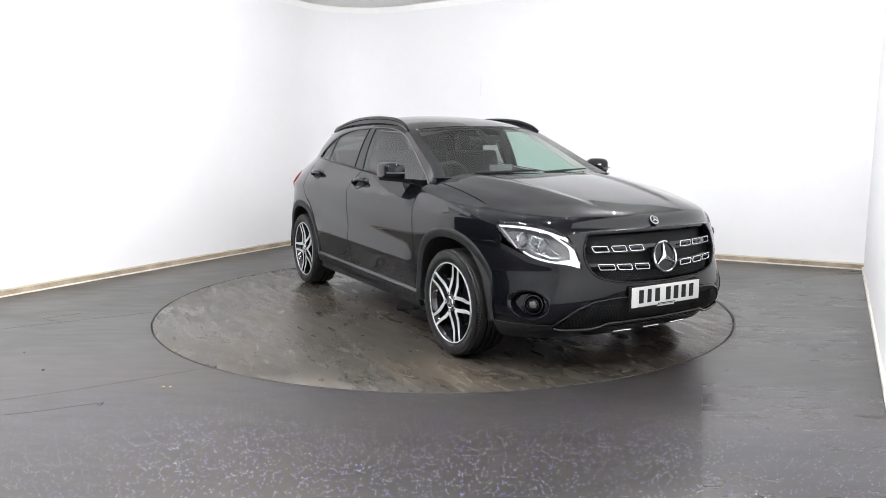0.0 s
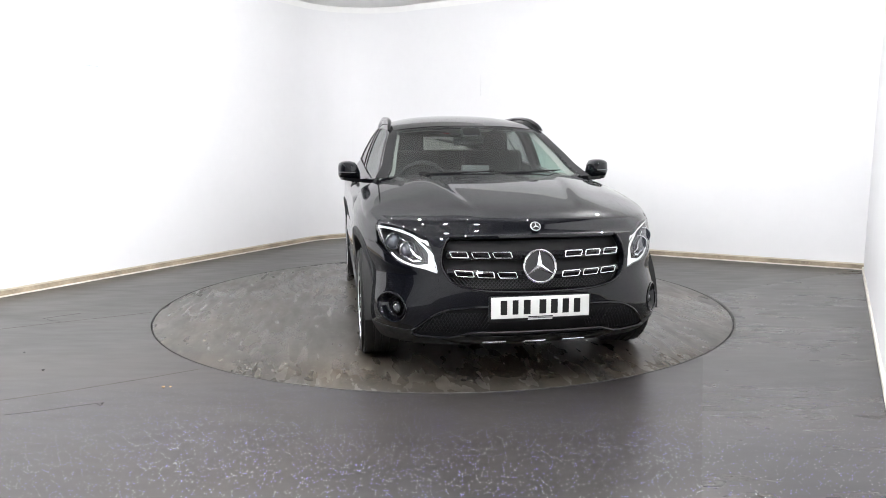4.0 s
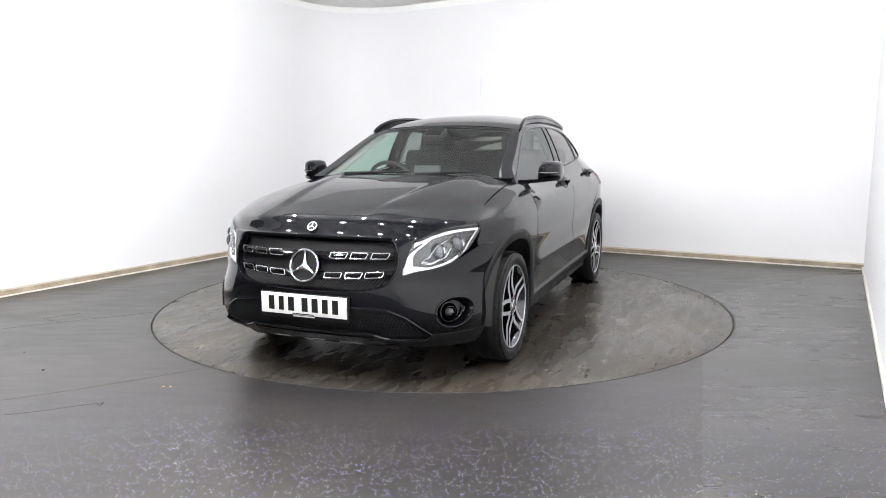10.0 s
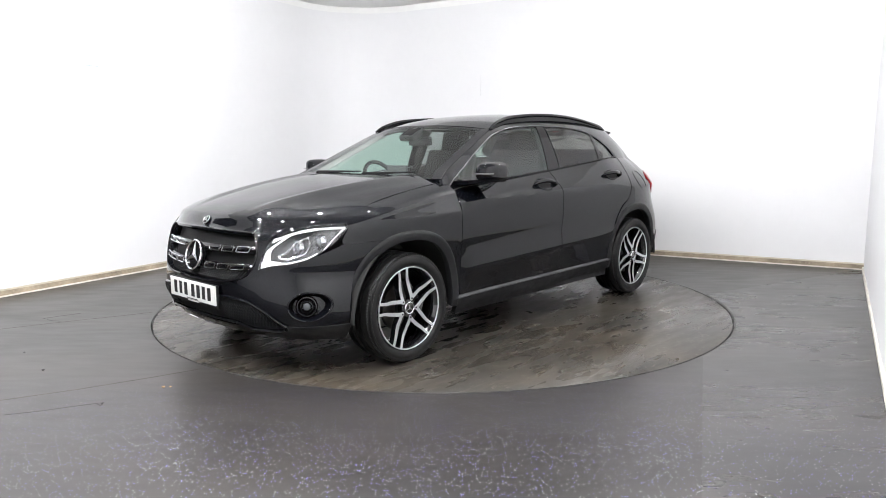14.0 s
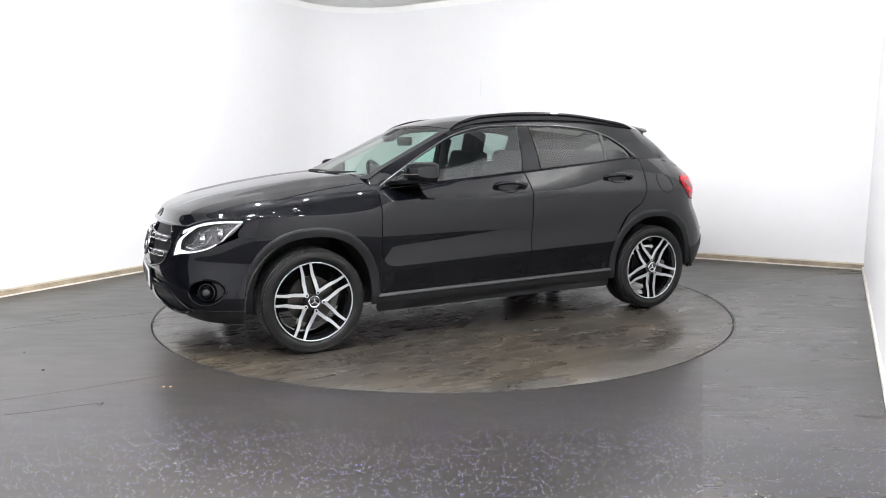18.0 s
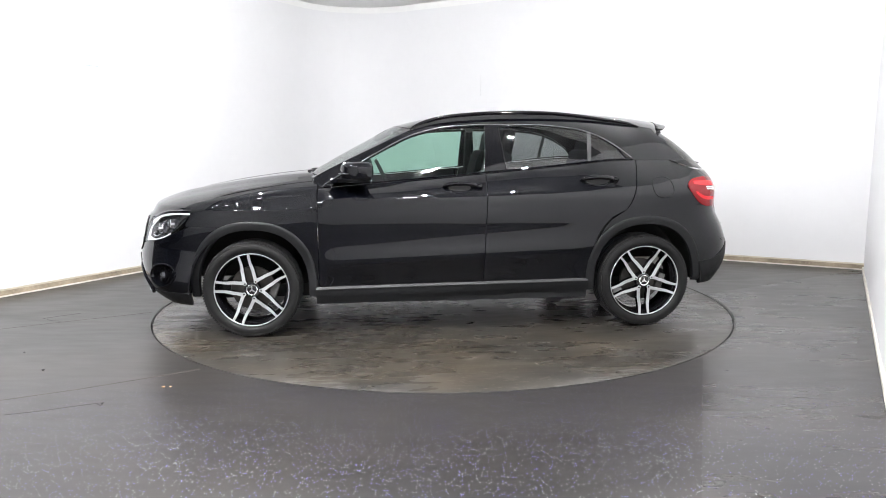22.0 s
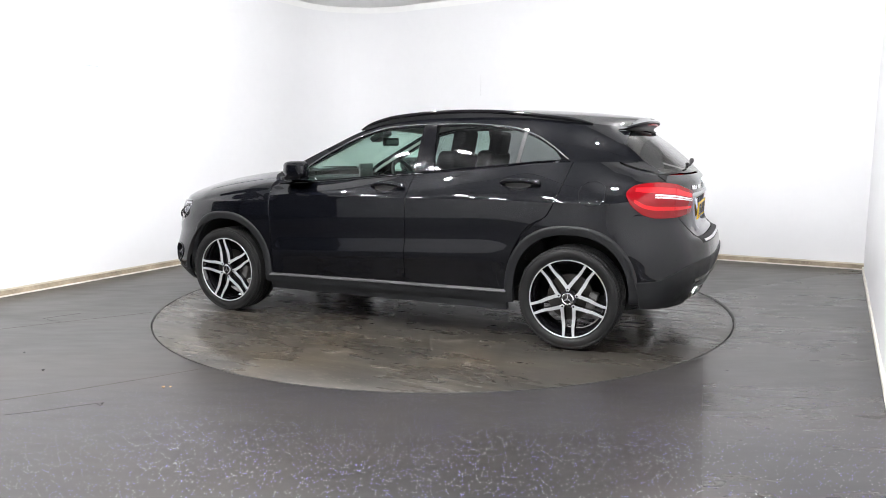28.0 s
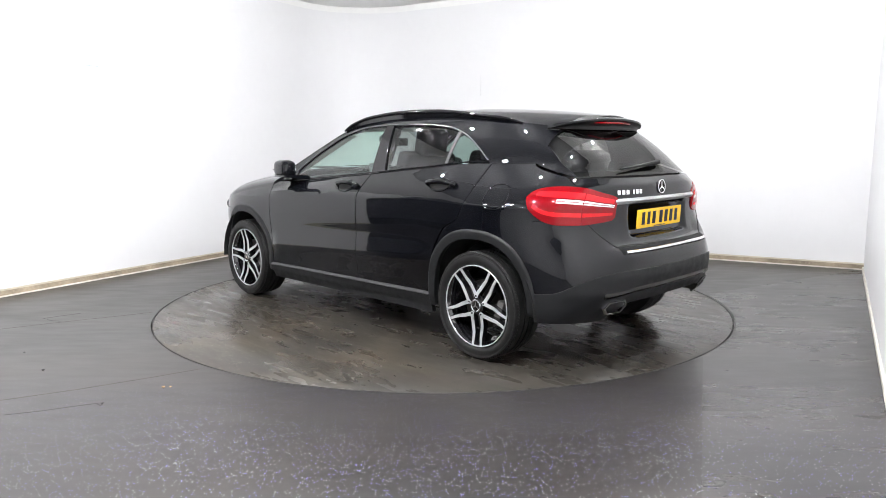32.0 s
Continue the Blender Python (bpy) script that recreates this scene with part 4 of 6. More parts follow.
roof_ob = sheet("roof", lambda u, v: crown("roof", lerp(-1, 1, v), u), 50, 40, M_PAINT, car, lip=0.02)
screen = sheet("windscreen", lambda u, v: crown("screen", lerp(-0.905, 0.905, v), lerp(0.0, 0.965, u)), 24, 36, M_SCREEN, car, lip=0, label="clear green-tinted windscreen")
sheet("screen_header", lambda u, v: crown("screen", lerp(-0.93, 0.93, v), lerp(0.965, 1.0, u)), 4, 36, M_GLOSS, car)
for mirror in (False, True):
    sheet("front_pillar", lambda u, v: crown("screen", lerp(0.905, 1.0, v), u), 24, 4, M_PAINT, car, mirror=mirror, lip=0.02)
    sheet("side_frame", canopy_side, 90, 8, M_PAINT, car, mirror=mirror, lip=0.02)
    d1 = doors["front", mirror]
    d2 = doors["rear", mirror]
    sheet("front_window", slanted_pane(0.84, 0.82, -0.235, -0.255), 40, 14, M_GLASS, d1, mirror=mirror, lip=0, label="clear green-tinted side window")
    sheet("centre_pillar", slanted_pane(-0.235, -0.255, -0.385, -0.345, 0.001), 6, 14, M_GLOSS, car, mirror=mirror, lip=0.01)
    sheet("rear_window", slanted_pane(-0.385, -0.345, -0.965, -0.985), 30, 14, M_TINT, d2, mirror=mirror, lip=0, label="dark privacy glass side window")
    sheet("window_divider", slanted_pane(-0.965, -0.985, -0.985, -1.008, 0.003), 2, 14, M_STRIP, d2, mirror=mirror, lip=0.006)
    sheet("quarter_window", slanted_pane(-0.985, -1.008, -1.285, -1.285), 24, 14, M_TINT, d2, mirror=mirror, lip=0, label="dark privacy glass quarter window")

GLASS_T, GLASS_B = 1.362, 1.095
glass_half = curve((1.09, 0.605), (1.115, 0.600), (1.20, 0.580), (1.30, 0.552), (1.335, 0.536), (1.40, 0.51))


def rear_glass(u, v):
    z = lerp(GLASS_B, GLASS_T, v)
    half = glass_half(z)
    return tail(lerp(-half, half, u), z, -0.002)


def rear_pillar(u, v):
    z = lerp(lerp(belt(-1.6), 1.092, u), 1.385, v)
    a = phi_x(-1.60, z, False)
    b = phi_y(glass_half(z) + 0.003, z, False)
    return around(lerp(a, b, u), z, False)


sheet("rear_window", rear_glass, 40, 16, M_REARGLASS, tailgate_ob, lip=0, label="dark tinted rear window")
for mirror in (False, True):
    sheet("rear_pillar", rear_pillar, 18, 18, M_PAINT, car, mirror=mirror, lip=0.0)


def spoiler(u, v):
    """Short roof lip: over the roof's end to the tip, back under to the glass."""
    e = lerp(-0.95, 0.95, v)
    k = abs(e)
    top = crown("roof", e * 0.995, 0.985)
    top.z += 0.003
    tip = Vector((-1.730 + 0.135 * k**3.0, e * lerp(0.53, 0.505, k**2), 1.430 - 0.034 * k**2 - 0.018 * k**6))
    low = tail(e * 0.522, 1.358, 0.004)
    if u < 0.45:
        return top.lerp(tip, u / 0.45)
    if u < 0.55:
        return tip + Vector((0.004, 0, -0.010)) * ((u - 0.45) / 0.10)
    return (tip + Vector((0.004, 0, -0.010))).lerp(low, (u - 0.55) / 0.45) + Vector((0.02 * math.sin(math.pi * (u - 0.55) / 0.45), 0, 0))


spoiler_ob = sheet("roof_spoiler", lambda u, v: spoiler(u * 0.55, v), 14, 44, M_PAINT, car, "gloss black roof spoiler", lip=0.0, sharp=40)
sheet("spoiler_underside", lambda u, v: spoiler(0.55 + u * 0.45, v), 8, 44, M_INK, spoiler_ob, lip=0.0)

# dark inner shell behind the panel gaps, and the floor pan
bm = bmesh.new()
box(bm, (3.3, 1.30, 0.10), Matrix.Translation((-0.05, 0, 0.275)), 0.03)
box(bm, (1.5, 1.5, 0.30), Matrix.Translation((0.0, 0, 0.40)), 0.03)
box(bm, (0.9, 0.9, 0.42), Matrix.Translation((1.55, 0, 0.55)), 0.05)
box(bm, (0.85, 0.95, 0.40), Matrix.Translation((-1.48, 0, 0.62)), 0.05)
part("underbody", bm, M_DARK, car)

# ---------------------------------------------------------------- wheels, arches, sills


def wheel(x, y_out, sign, turn, label):
    """A wheel whose outer face looks along +y (sign 1) or -y."""
    hub = new("wheel")
    hub.parent = car
    hub.matrix_basis = pose(x, sign * y_out, HUB_Z) @ (pose(0, 0, 0, 0, 0, 0) if sign > 0 else pose(0, 0, 0, 0, 0, 180))
    hub["label"] = label
    R = TYRE_R
    bm = bmesh.new()
    prof = [(0.245, -0.200), (0.262, -0.215), (0.300, -0.222), (0.318, -0.214), (R - 0.004, -0.196), (R, -0.175)]
    for g in (-0.150, -0.108, -0.066):
        prof += [(R, g - 0.006), (R - 0.008, g - 0.005), (R - 0.008, g + 0.005), (R, g + 0.006)]
    prof += [(R, -0.035), (R - 0.004, -0.020), (R - 0.014, -0.006), (0.312, 0.004), (0.304, 0.006), (0.302, 0.0045), (0.292, 0.008), (0.275, 0.008), (0.262, 0.004), (0.252, -0.004), (0.247, -0.010), (0.240, -0.02)]
    lathe(bm, prof, 72)
    part("tyre", bm, M_TYRE, hub, "black rubber tyre")
    # shoulder tread blocks
    bm = bmesh.new()
    for k in range(110):
        a = 2 * math.pi * k / 110
        m = Matrix.Rotation(a, 4, "Y") @ Matrix.Translation((R - 0.0088, -0.020, 0)) @ Matrix.Rotation(radians(12), 4, "X")
        box(bm, (0.0085, 0.022, 0.010), m @ Matrix.Rotation(radians(-28), 4, "Z"), 0.0)
    part("tread", bm, M_TYRE, hub)
    bm = bmesh.new()
    lathe(bm, [(0.246, -0.006), (0.2465, 0.001), (0.244, 0.003), (0.2405, 0.001), (0.2395, -0.004)], 80)
    part("rim_lip", bm, M_ALLOY, hub, "machined silver rim edge")
    bm = bmesh.new()
    lathe(bm, [(0.2405, -0.002), (0.228, -0.02), (0.215, -0.06), (0.212, -0.13), (0.222, -0.19), (0.243, -0.2)], 64)
    part("barrel", bm, M_RIM, hub)
    # five V-shaped spokes
    leg = [(0.048, 0.0, 0.007), (0.060, 0.6, 0.0110), (0.074, 5.5, 0.0108), (0.090, 11.8, 0.0102), (0.106, 16.4, 0.0100), (0.126, 19.6, 0.0102), (0.148, 23.2, 0.0100), (0.170, 26.0, 0.0092), (0.20, 27.6, 0.0080), (0.240, 28.4, 0.0074)]
    depth = (-0.009, -0.008, -0.009, -0.011, -0.014, -0.016, -0.016, -0.014, -0.009, -0.003)

    def strip(bm, grow, drop, low, axis, s):
        rows = []
        cen = [(r * math.sin(radians(axis + s * a)), r * math.cos(radians(axis + s * a))) for r, a, w in leg]
        for i, (cx, cz) in enumerate(cen):
            px, pz = cen[max(i - 1, 0)]
            nx, nz = cen[min(i + 1, len(cen) - 1)]
            d = Vector((nx - px, nz - pz)).normalized()
            side_v = Vector((-d.y, d.x)) * (leg[i][2] + grow)
            y = depth[i] + drop
            rows.append([bm.verts.new((cx - side_v.x, y, cz - side_v.y)), bm.verts.new((cx + side_v.x, y, cz + side_v.y)),
                         bm.verts.new((cx + side_v.x * 1.1, y - low, cz + side_v.y * 1.1)), bm.verts.new((cx - side_v.x * 1.1, y - low, cz - side_v.y * 1.1))])
        for a, b in zip(rows, rows[1:]):
            for k in range(4):
                bm.faces.new((a[k], b[k], b[(k + 1) % 4], a[(k + 1) % 4]))
        bm.faces.new(rows[0])
        bm.faces.new(rows[-1][::-1])

    for n in range(5):
        axis = turn + 72 * n
        bm = bmesh.new()
        for s in (-1, 1):
            strip(bm, 0.0022, -0.003, 0.034, axis, s)
        spoke = part("spoke", bm, M_RIM, hub, sharp=25)
        bm = bmesh.new()
        for s in (-1, 1):
            strip(bm, 0.0, 0.0 + 0.0006 * s, 0.0045, axis, s)
        part("spoke_face", bm, M_ALLOY, spoke, "machined silver spoke face", sharp=25)
        bm = bmesh.new()
        c, s_ = math.sin(radians(axis)) * 0.060, math.cos(radians(axis)) * 0.060
        bmesh.ops.create_cone(bm, cap_ends=True, segments=12, radius1=0.0075, radius2=0.006, depth=0.010, matrix=Matrix.Translation((c, -0.0105, s_)) @ Matrix.Rotation(radians(-90), 4, "X"))
        part("bolt", bm, M_RIM, hub)
    bm = bmesh.new()
    lathe(bm, [(0.0, -0.012), (0.052, -0.012), (0.052, -0.05), (0.0, -0.05)], 32)
    part("hub", bm, M_RIM, hub)
    bm = bmesh.new()
    lathe(bm, [(0.0, -0.002), (0.030, -0.002), (0.0385, -0.004), (0.0395, -0.012), (0.0, -0.012)], 32)
    cap = part("hub_cap", bm, M_RIM, hub)
    bm = bmesh.new()
    lathe(bm, [(0.0285, -0.0015), (0.034, 0.001), (0.0385, -0.003), (0.0395, -0.012), (0.0285, -0.006)], 32)
    for k in range(3):
        a = radians(120 * k)
        prism(bm, [(-0.0055, 0), (0.0055, 0), (0.001, 0.029), (-0.001, 0.029)], 0.002, Matrix.Translation((0, -0.003, 0)) @ Matrix.Rotation(a, 4, "Y"))
    part("emblem", bm, M_CHROME, cap, "small round chrome emblem")
    bm = bmesh.new()
    lathe(bm, [(0.05, -0.075), (0.145, -0.075), (0.148, -0.080), (0.148, -0.095), (0.05, -0.095)], 48)
    part("brake_disc", bm, M_DISCBRAKE, hub, "bare steel brake disc")
    bm = bmesh.new()
    box(bm, (0.05, 0.07, 0.11), Matrix.Rotation(radians(-18), 4, "Y") @ Matrix.Translation((-0.135 if sign > 0 else 0.135, -0.085, 0.03)), 0.012)
    part("caliper", bm, M_CALIPER, hub)
    return hub


wheel(HUB_X, 0.882, 1, 47.5 , "front wheel with black and machined five-spoke rim")
wheel(-HUB_X, 0.887, 1, 2, "rear wheel with black and machined five-spoke rim")
wheel(HUB_X, 0.882, -1, 20, "front wheel with black and machined five-spoke rim")
wheel(-HUB_X, 0.887, -1, 55, "rear wheel with black and machined five-spoke rim")


def arch_strip(hub):
    foot_f, foot_r = (0.27, 0.27) if hub > 0 else (0.27, 0.31)

    def f(u, v):
        grow = lerp(0.004, -0.050, v)
        if u < 0.1:
            x, z = hub + ARCH_X + grow, lerp(foot_f, HUB_Z, u / 0.1)
        elif u > 0.9:
            x, z = hub - ARCH_X - grow, lerp(HUB_Z, foot_r, (u - 0.9) / 0.1)
        else:
            a = math.pi * (u - 0.1) / 0.8
            c, s = math.cos(a), math.sin(a)
            x = hub + math.copysign(abs(c) ** (2 / ARCH_N), c) * (ARCH_X + grow)
            z = HUB_Z + abs(s) ** (2 / ARCH_N) * (ARCH_Z + grow)
        q = side(x, z)
        if hub > 0 and u < 0.5:
            q.y -= 0.055 * (1 - smooth(0.30, 0.60, z))
        if hub < 0 and u > 0.9:
            q.y -= 0.035 * ((u - 0.9) / 0.1) ** 1.4
        return q + Vector((0, 0.010 - 0.006 * v * v - (0.006 if v < 0.05 else 0), 0))
    return f


def liner(hub):
    def f(u, v):
        a = math.pi * u
        return Vector((hub + 0.425 * math.cos(a), lerp(0.50, 0.875, v), 0.30 + 0.445 * math.sin(a)))
    return f


def sill(u, v):
    x = lerp(0.925, -0.94, u)
    z = lerp(0.215, SILL_T(x) - 0.012, v)
    q = side(x, z)
    return q + Vector((0, 0.010 if z > 0.26 else 0.002, 0))


def sill_strip(u, v):
    x = lerp(0.925, -0.94, u)
    z = lerp(SILL_T(x) - 0.014, SILL_T(x) + 0.000, v)
    return side(x, z) + Vector((0, lerp(0.016, 0.004, v), 0))


for mirror in (False, True):
    for hub_x in (ARCH_F, ARCH_R):
        sheet("arch_trim", arch_strip(hub_x), 64, 6, M_CLAD, car, "dark grey plastic wheel-arch edge", mirror=mirror, lip=0.05, sharp=50)
        sheet("wheel_liner", liner(hub_x), 24, 3, M_DARK, car, mirror=mirror, lip=0)
    sheet("sill", sill, 30, 6, M_CLAD, car, "dark grey plastic sill", mirror=mirror, lip=0.03)
    sheet("sill_strip", sill_strip, 30, 2, M_STRIP, car, "silver-grey strip along the sill", mirror=mirror, lip=0.006)

# ---------------------------------------------------------------- front
def on_nose(y, z, off=0.0):
    """A frame on the nose: x across, y outward, z up."""
    n = nose_normal(y, z)
    t = Vector((-n.y, n.x, 0)).normalized()
    up = n.cross(t)
    up = up if up.z > 0 else -up
    t = n.cross(up)
    m = Matrix((t, n, up)).transposed().to_4x4()
    m.translation = nose(y, z) + n * off
    return m


def grille_back(u, v):
    y = lerp(-0.50, 0.50, u)
    z = lerp(0.515, 0.805, v)
    return nose(y, z, -0.055)


grille = new("grille")
grille.parent = car
grille["label"] = "black grille with two louvres of small chrome frames"
sheet("grille_panel", grille_back, 30, 12, M_MATT, grille, lip=0)
bm = bmesh.new()
rim = [(y, grille_low(abs(y))) for y in np.linspace(-0.44, 0.44, 40)] + [(grille_side(z), z) for z in np.linspace(0.58, 0.795, 14)]
rim = [(-grille_side(z), z) for z in np.linspace(0.795, 0.58, 14)] + rim
tube(bm, [nose(y, z, 0.001) for y, z in rim], 0.006, 8)
part("grille_surround", bm, M_GLOSS, grille, "gloss black grille surround")


def louvre(z0, rise):
    def f(u, v):
        y = lerp(-0.475, 0.475, u)
        z = z0 + rise * abs(y) + lerp(-0.020, 0.020, v)
        return nose(y, z, -0.014 - 0.010 * abs(2 * v - 1))
    return f


for z0, rise, spans in ((0.714, 0.005, ((0.140, 0.234), (0.254, 0.340), (0.362, 0.448))), (0.610, 0.028, ((0.118, 0.214), (0.234, 0.322), (0.338, 0.428)))):
    bar = sheet("louvre", louvre(z0, rise), 40, 6, M_GLOSS, grille, lip=0.02)
    for s in (-1, 1):
        for a, b in spans:
            bm = bmesh.new()
            lean = 0.008
            ring = []
            for fy, fz in ((a, -0.012), (a + 0.004, -0.015), (b - 0.008, -0.015), (b - 0.003, -0.011), (b + lean - 0.002, 0.011), (b + lean - 0.005, 0.014), (a + lean + 0.003, 0.014), (a + lean - 0.001, 0.011), (a, -0.012), (a + 0.004, -0.015)):
                ring.append(nose(s * fy, z0 + rise * fy + fz, -0.004))
            tube(bm, ring, 0.0029, 6, cap=True)
            part("chrome_frame", bm, M_CHROME, bar, "small chrome frame on the louvre")

# fine mesh under the louvres
bm = bmesh.new()
for k in range(-22, 23):
    for d in (-1, 1):
        pts = [nose(k * 0.02 + d * t * 0.05, 0.545 + t * 0.055 - 0.004, -0.03) for t in (0.0, 0.5, 1.0)]
        if abs(k * 0.02) < 0.41:
            tube(bm, pts, 0.0028, 4, cap=False)
tagged(part("mesh_insert", bm, M_CLAD, grille), kind="stuff")

# round chrome emblem
bm = bmesh.new()
lathe(bm, [(0.0885, 0.0), (0.0885, 0.010), (0.083, 0.015), (0.0775, 0.010), (0.0775, 0.0)], 56, closed=True)
for k in range(3):
    a = radians(120 * k)
    m = Matrix.Rotation(a, 4, "Y")
    top, tip = bm.verts.new(m @ Vector((0, 0.016, 0))), bm.verts.new(m @ Vector((0, 0.012, 0.081)))
    l, r = bm.verts.new(m @ Vector((-0.0135, 0.006, 0.0078))), bm.verts.new(m @ Vector((0.0135, 0.006, 0.0078)))
    bm.faces.new((top, l, tip))
    bm.faces.new((top, tip, r))
    bm.faces.new((l, r, tip))
emblem_m = on_nose(0, 0.655, -0.006)
bmesh.ops.transform(bm, matrix=emblem_m, verts=bm.verts)
emblem = part("emblem", bm, M_CHROME, grille, "large round chrome emblem", sharp=20)
bm = bmesh.new()
lathe(bm, [(0.0, 0.001), (0.079, 0.001), (0.079, -0.03), (0.0, -0.03)], 48)
bmesh.ops.transform(bm, matrix=emblem_m, verts=bm.verts)
part("emblem_back", bm, M_GLOSS, grille)

# small bonnet badge
bm = bmesh.new()
lathe(bm, [(0.0, 0.005), (0.020, 0.004), (0.027, 0.002), (0.0285, -0.003), (0.0, -0.003)], 32)
bq = Vector((2.128, 0, 0.850))
bm_m = Matrix.Translation(bq) @ Matrix.Rotation(radians(-90), 4, "Z") @ Matrix.Rotation(radians(38), 4, "X")
bmesh.ops.transform(bm, matrix=bm_m, verts=bm.verts)
badge = part("bonnet_badge", bm, M_INK, bonnet_ob, "small round dark and chrome bonnet badge")
bm = bmesh.new()
lathe(bm, [(0.0225, 0.0035), (0.0255, 0.0050), (0.0285, 0.002), (0.0225, 0.001)], 32, closed=True)
for k in range(3):
    prism(bm, [(-0.004, 0), (0.004, 0), (0.0008, 0.021), (-0.0008, 0.021)], 0.002, Matrix.Translation((0, 0.004, 0)) @ Matrix.Rotation(radians(120 * k), 4, "Y"))
bmesh.ops.transform(bm, matrix=bm_m, verts=bm.verts)
part("badge_ring", bm, M_SATIN, badge, "thin chrome ring")


def plate(name, parent, m, ground, label):
    """A number plate, its characters as plain bars."""
    ob = box_part(name, (0.52, 0.008, 0.111), m, ground, parent, label, bevel=0.003)
    for cx, w in ((-0.194, 0.034), (-0.133, 0.034), (-0.072, 0.036), (-0.011, 0.036), (0.072, 0.036), (0.133, 0.030), (0.194, 0.034)):
        box_part("bar", (w, 0.002, 0.074), m @ Matrix.Translation((cx, 0.0046, 0.002)), M_INK, ob, bevel=0)
    box_part("bar", (0.13, 0.002, 0.005), m @ Matrix.Translation((0.0, 0.0046, -0.049)), M_INK, ob, bevel=0)
    return ob


fp = Matrix.Translation((2.238, 0, 0.449)) @ Matrix.Rotation(radians(-90), 4, "Z")
plate("front_number_plate", car, fp, M_PLATE_W, "white number plate with black bars")
box_part("plate_holder", (0.54, 0.012, 0.135), fp @ Matrix.Translation((0, -0.010, -0.008)), M_MATT, car, bevel=0.004)
box_part("holder_bar", (0.13, 0.002, 0.007), fp @ Matrix.Translation((0, -0.0025, -0.063)), M_PLATE_W, car, bevel=0)

# lower intake
intake_top = curve((0.0, 0.452), (0.30, 0.452), (0.44, 0.440), (0.53, 0.405), (0.60, 0.345), (0.635, 0.305))
intake_low = curve((0.0, 0.318), (0.34, 0.318), (0.40, 0.300), (0.46, 0.288), (0.60, 0.290), (0.635, 0.300))


def intake(u, v):
    y = lerp(-0.633, 0.633, u)
    return nose(y, lerp(intake_low(abs(y)), intake_top(abs(y)), v), 0.003 - 0.0 * v)


low_grille = sheet("lower_grille", intake, 60, 8, M_MATT, car, "matt black lower intake with honeycomb mesh", lip=0.006)
bm = bmesh.new()
for s in (-1, 1):
    for k in range(40):
        y = 0.27 + k * 0.0185
        for d in (-1, 1):
            pts = []
            for t in np.linspace(0, 1, 6):
                yy = y + d * t * 0.08
                zz = 0.30 + t * 0.15
                if 0.25 < yy < 0.625 and intake_low(yy) + 0.004 < zz < intake_top(yy) - 0.006:
                    pts.append(nose(s * yy, zz, 0.006))
            if len(pts) > 1:
                tube(bm, pts, 0.0028, 4, cap=False)
tagged(part("honeycomb", bm, M_CLAD, low_grille), kind="stuff")
for s in (-1, 1):
    bm = bmesh.new()
    tube(bm, [nose(s * y, intake_top(y), 0.005) for y in np.linspace(0.268, 0.635, 34)], 0.008, 8)
    part("intake_edge", bm, M_PAINT, low_grille)
bm = bmesh.new()
tube(bm, [nose(y, intake_low(abs(y)) - 0.002, 0.016) for y in np.linspace(-0.635, 0.635, 60)], 0.012, 8, flat=0.8)
part("intake_blade", bm, M_GLOSS, low_grille, "gloss black lower blade")


def skid(u, v):
    y = lerp(-0.50, 0.50, u)
    return nose(y, lerp(0.232, 0.285, v), 0.022 - 0.016 * smooth(0.36, 0.5, abs(y)) - 0.010 * abs(2 * v - 1))


skid_ob = sheet("skid_plate", skid, 50, 8, M_GLOSS, car, "gloss black front skid plate", lip=0.02)
for s in (-1, 0, 1):
    bm = bmesh.new()
    tube(bm, [nose(s * 0.215 + y, 0.258, 0.022) for y in np.linspace(-0.062, 0.062, 8)], 0.0045, 6)
    part("skid_slot", bm, M_CHROME, skid_ob)

# fog lamps in their pockets
for s in (-1, 1):
    fy, fz = FOG_Y, FOG_Z
    m = on_nose(s * fy, fz, -0.046)
    pocket = new("fog_lamp")
    pocket.parent = car
    pocket["label"] = "round fog lamp set deep in a gloss black pocket"
    bm = bmesh.new()
    tube(bm, [nose(s * (fy + FOG_RY * math.cos(a)), fz + FOG_RZ * math.sin(a), 0.001) for a in np.linspace(0, 2 * math.pi, 49)], 0.0055, 8, cap=False)
    part("surround", bm, M_PAINT, pocket, "gloss black fog-lamp surround")
    bm = bmesh.new()
    lathe(bm, [(0.0, 0.030), (0.012, 0.028), (0.021, 0.022), (0.026, 0.012), (0.026, -0.01)], 28)
    bmesh.ops.transform(bm, matrix=m, verts=bm.verts)
    part("lens", bm, M_FOG, pocket, "small glass fog-lamp lens")
    bm = bmesh.new()
    lathe(bm, [(0.0265, 0.006), (0.029, 0.020), (0.033, 0.018), (0.035, -0.01)], 32)
    bmesh.ops.transform(bm, matrix=m, verts=bm.verts)
    part("bezel", bm, M_GLOSS, pocket, "black ring")
    bm = bmesh.new()
    lathe(bm, [(0.036, -0.008), (0.048, 0.006), (0.054, 0.005), (0.060, -0.012)], 36)
    bmesh.ops.transform(bm, matrix=m, verts=bm.verts)
    part("step", bm, M_GLOSS, pocket)

# head lamps
def hl_patch(off, y0=0.519, y1=0.804, a=0.0, b=1.0):
    def f(u, v):
        y = lerp(y0, y1, u)
        lo, hi = hl_low(y) + 0.002, hl_top(y) - 0.002
        return nose(y, lerp(lo, max(hi, lo + 0.004), lerp(a, b, v)), off)
    return f


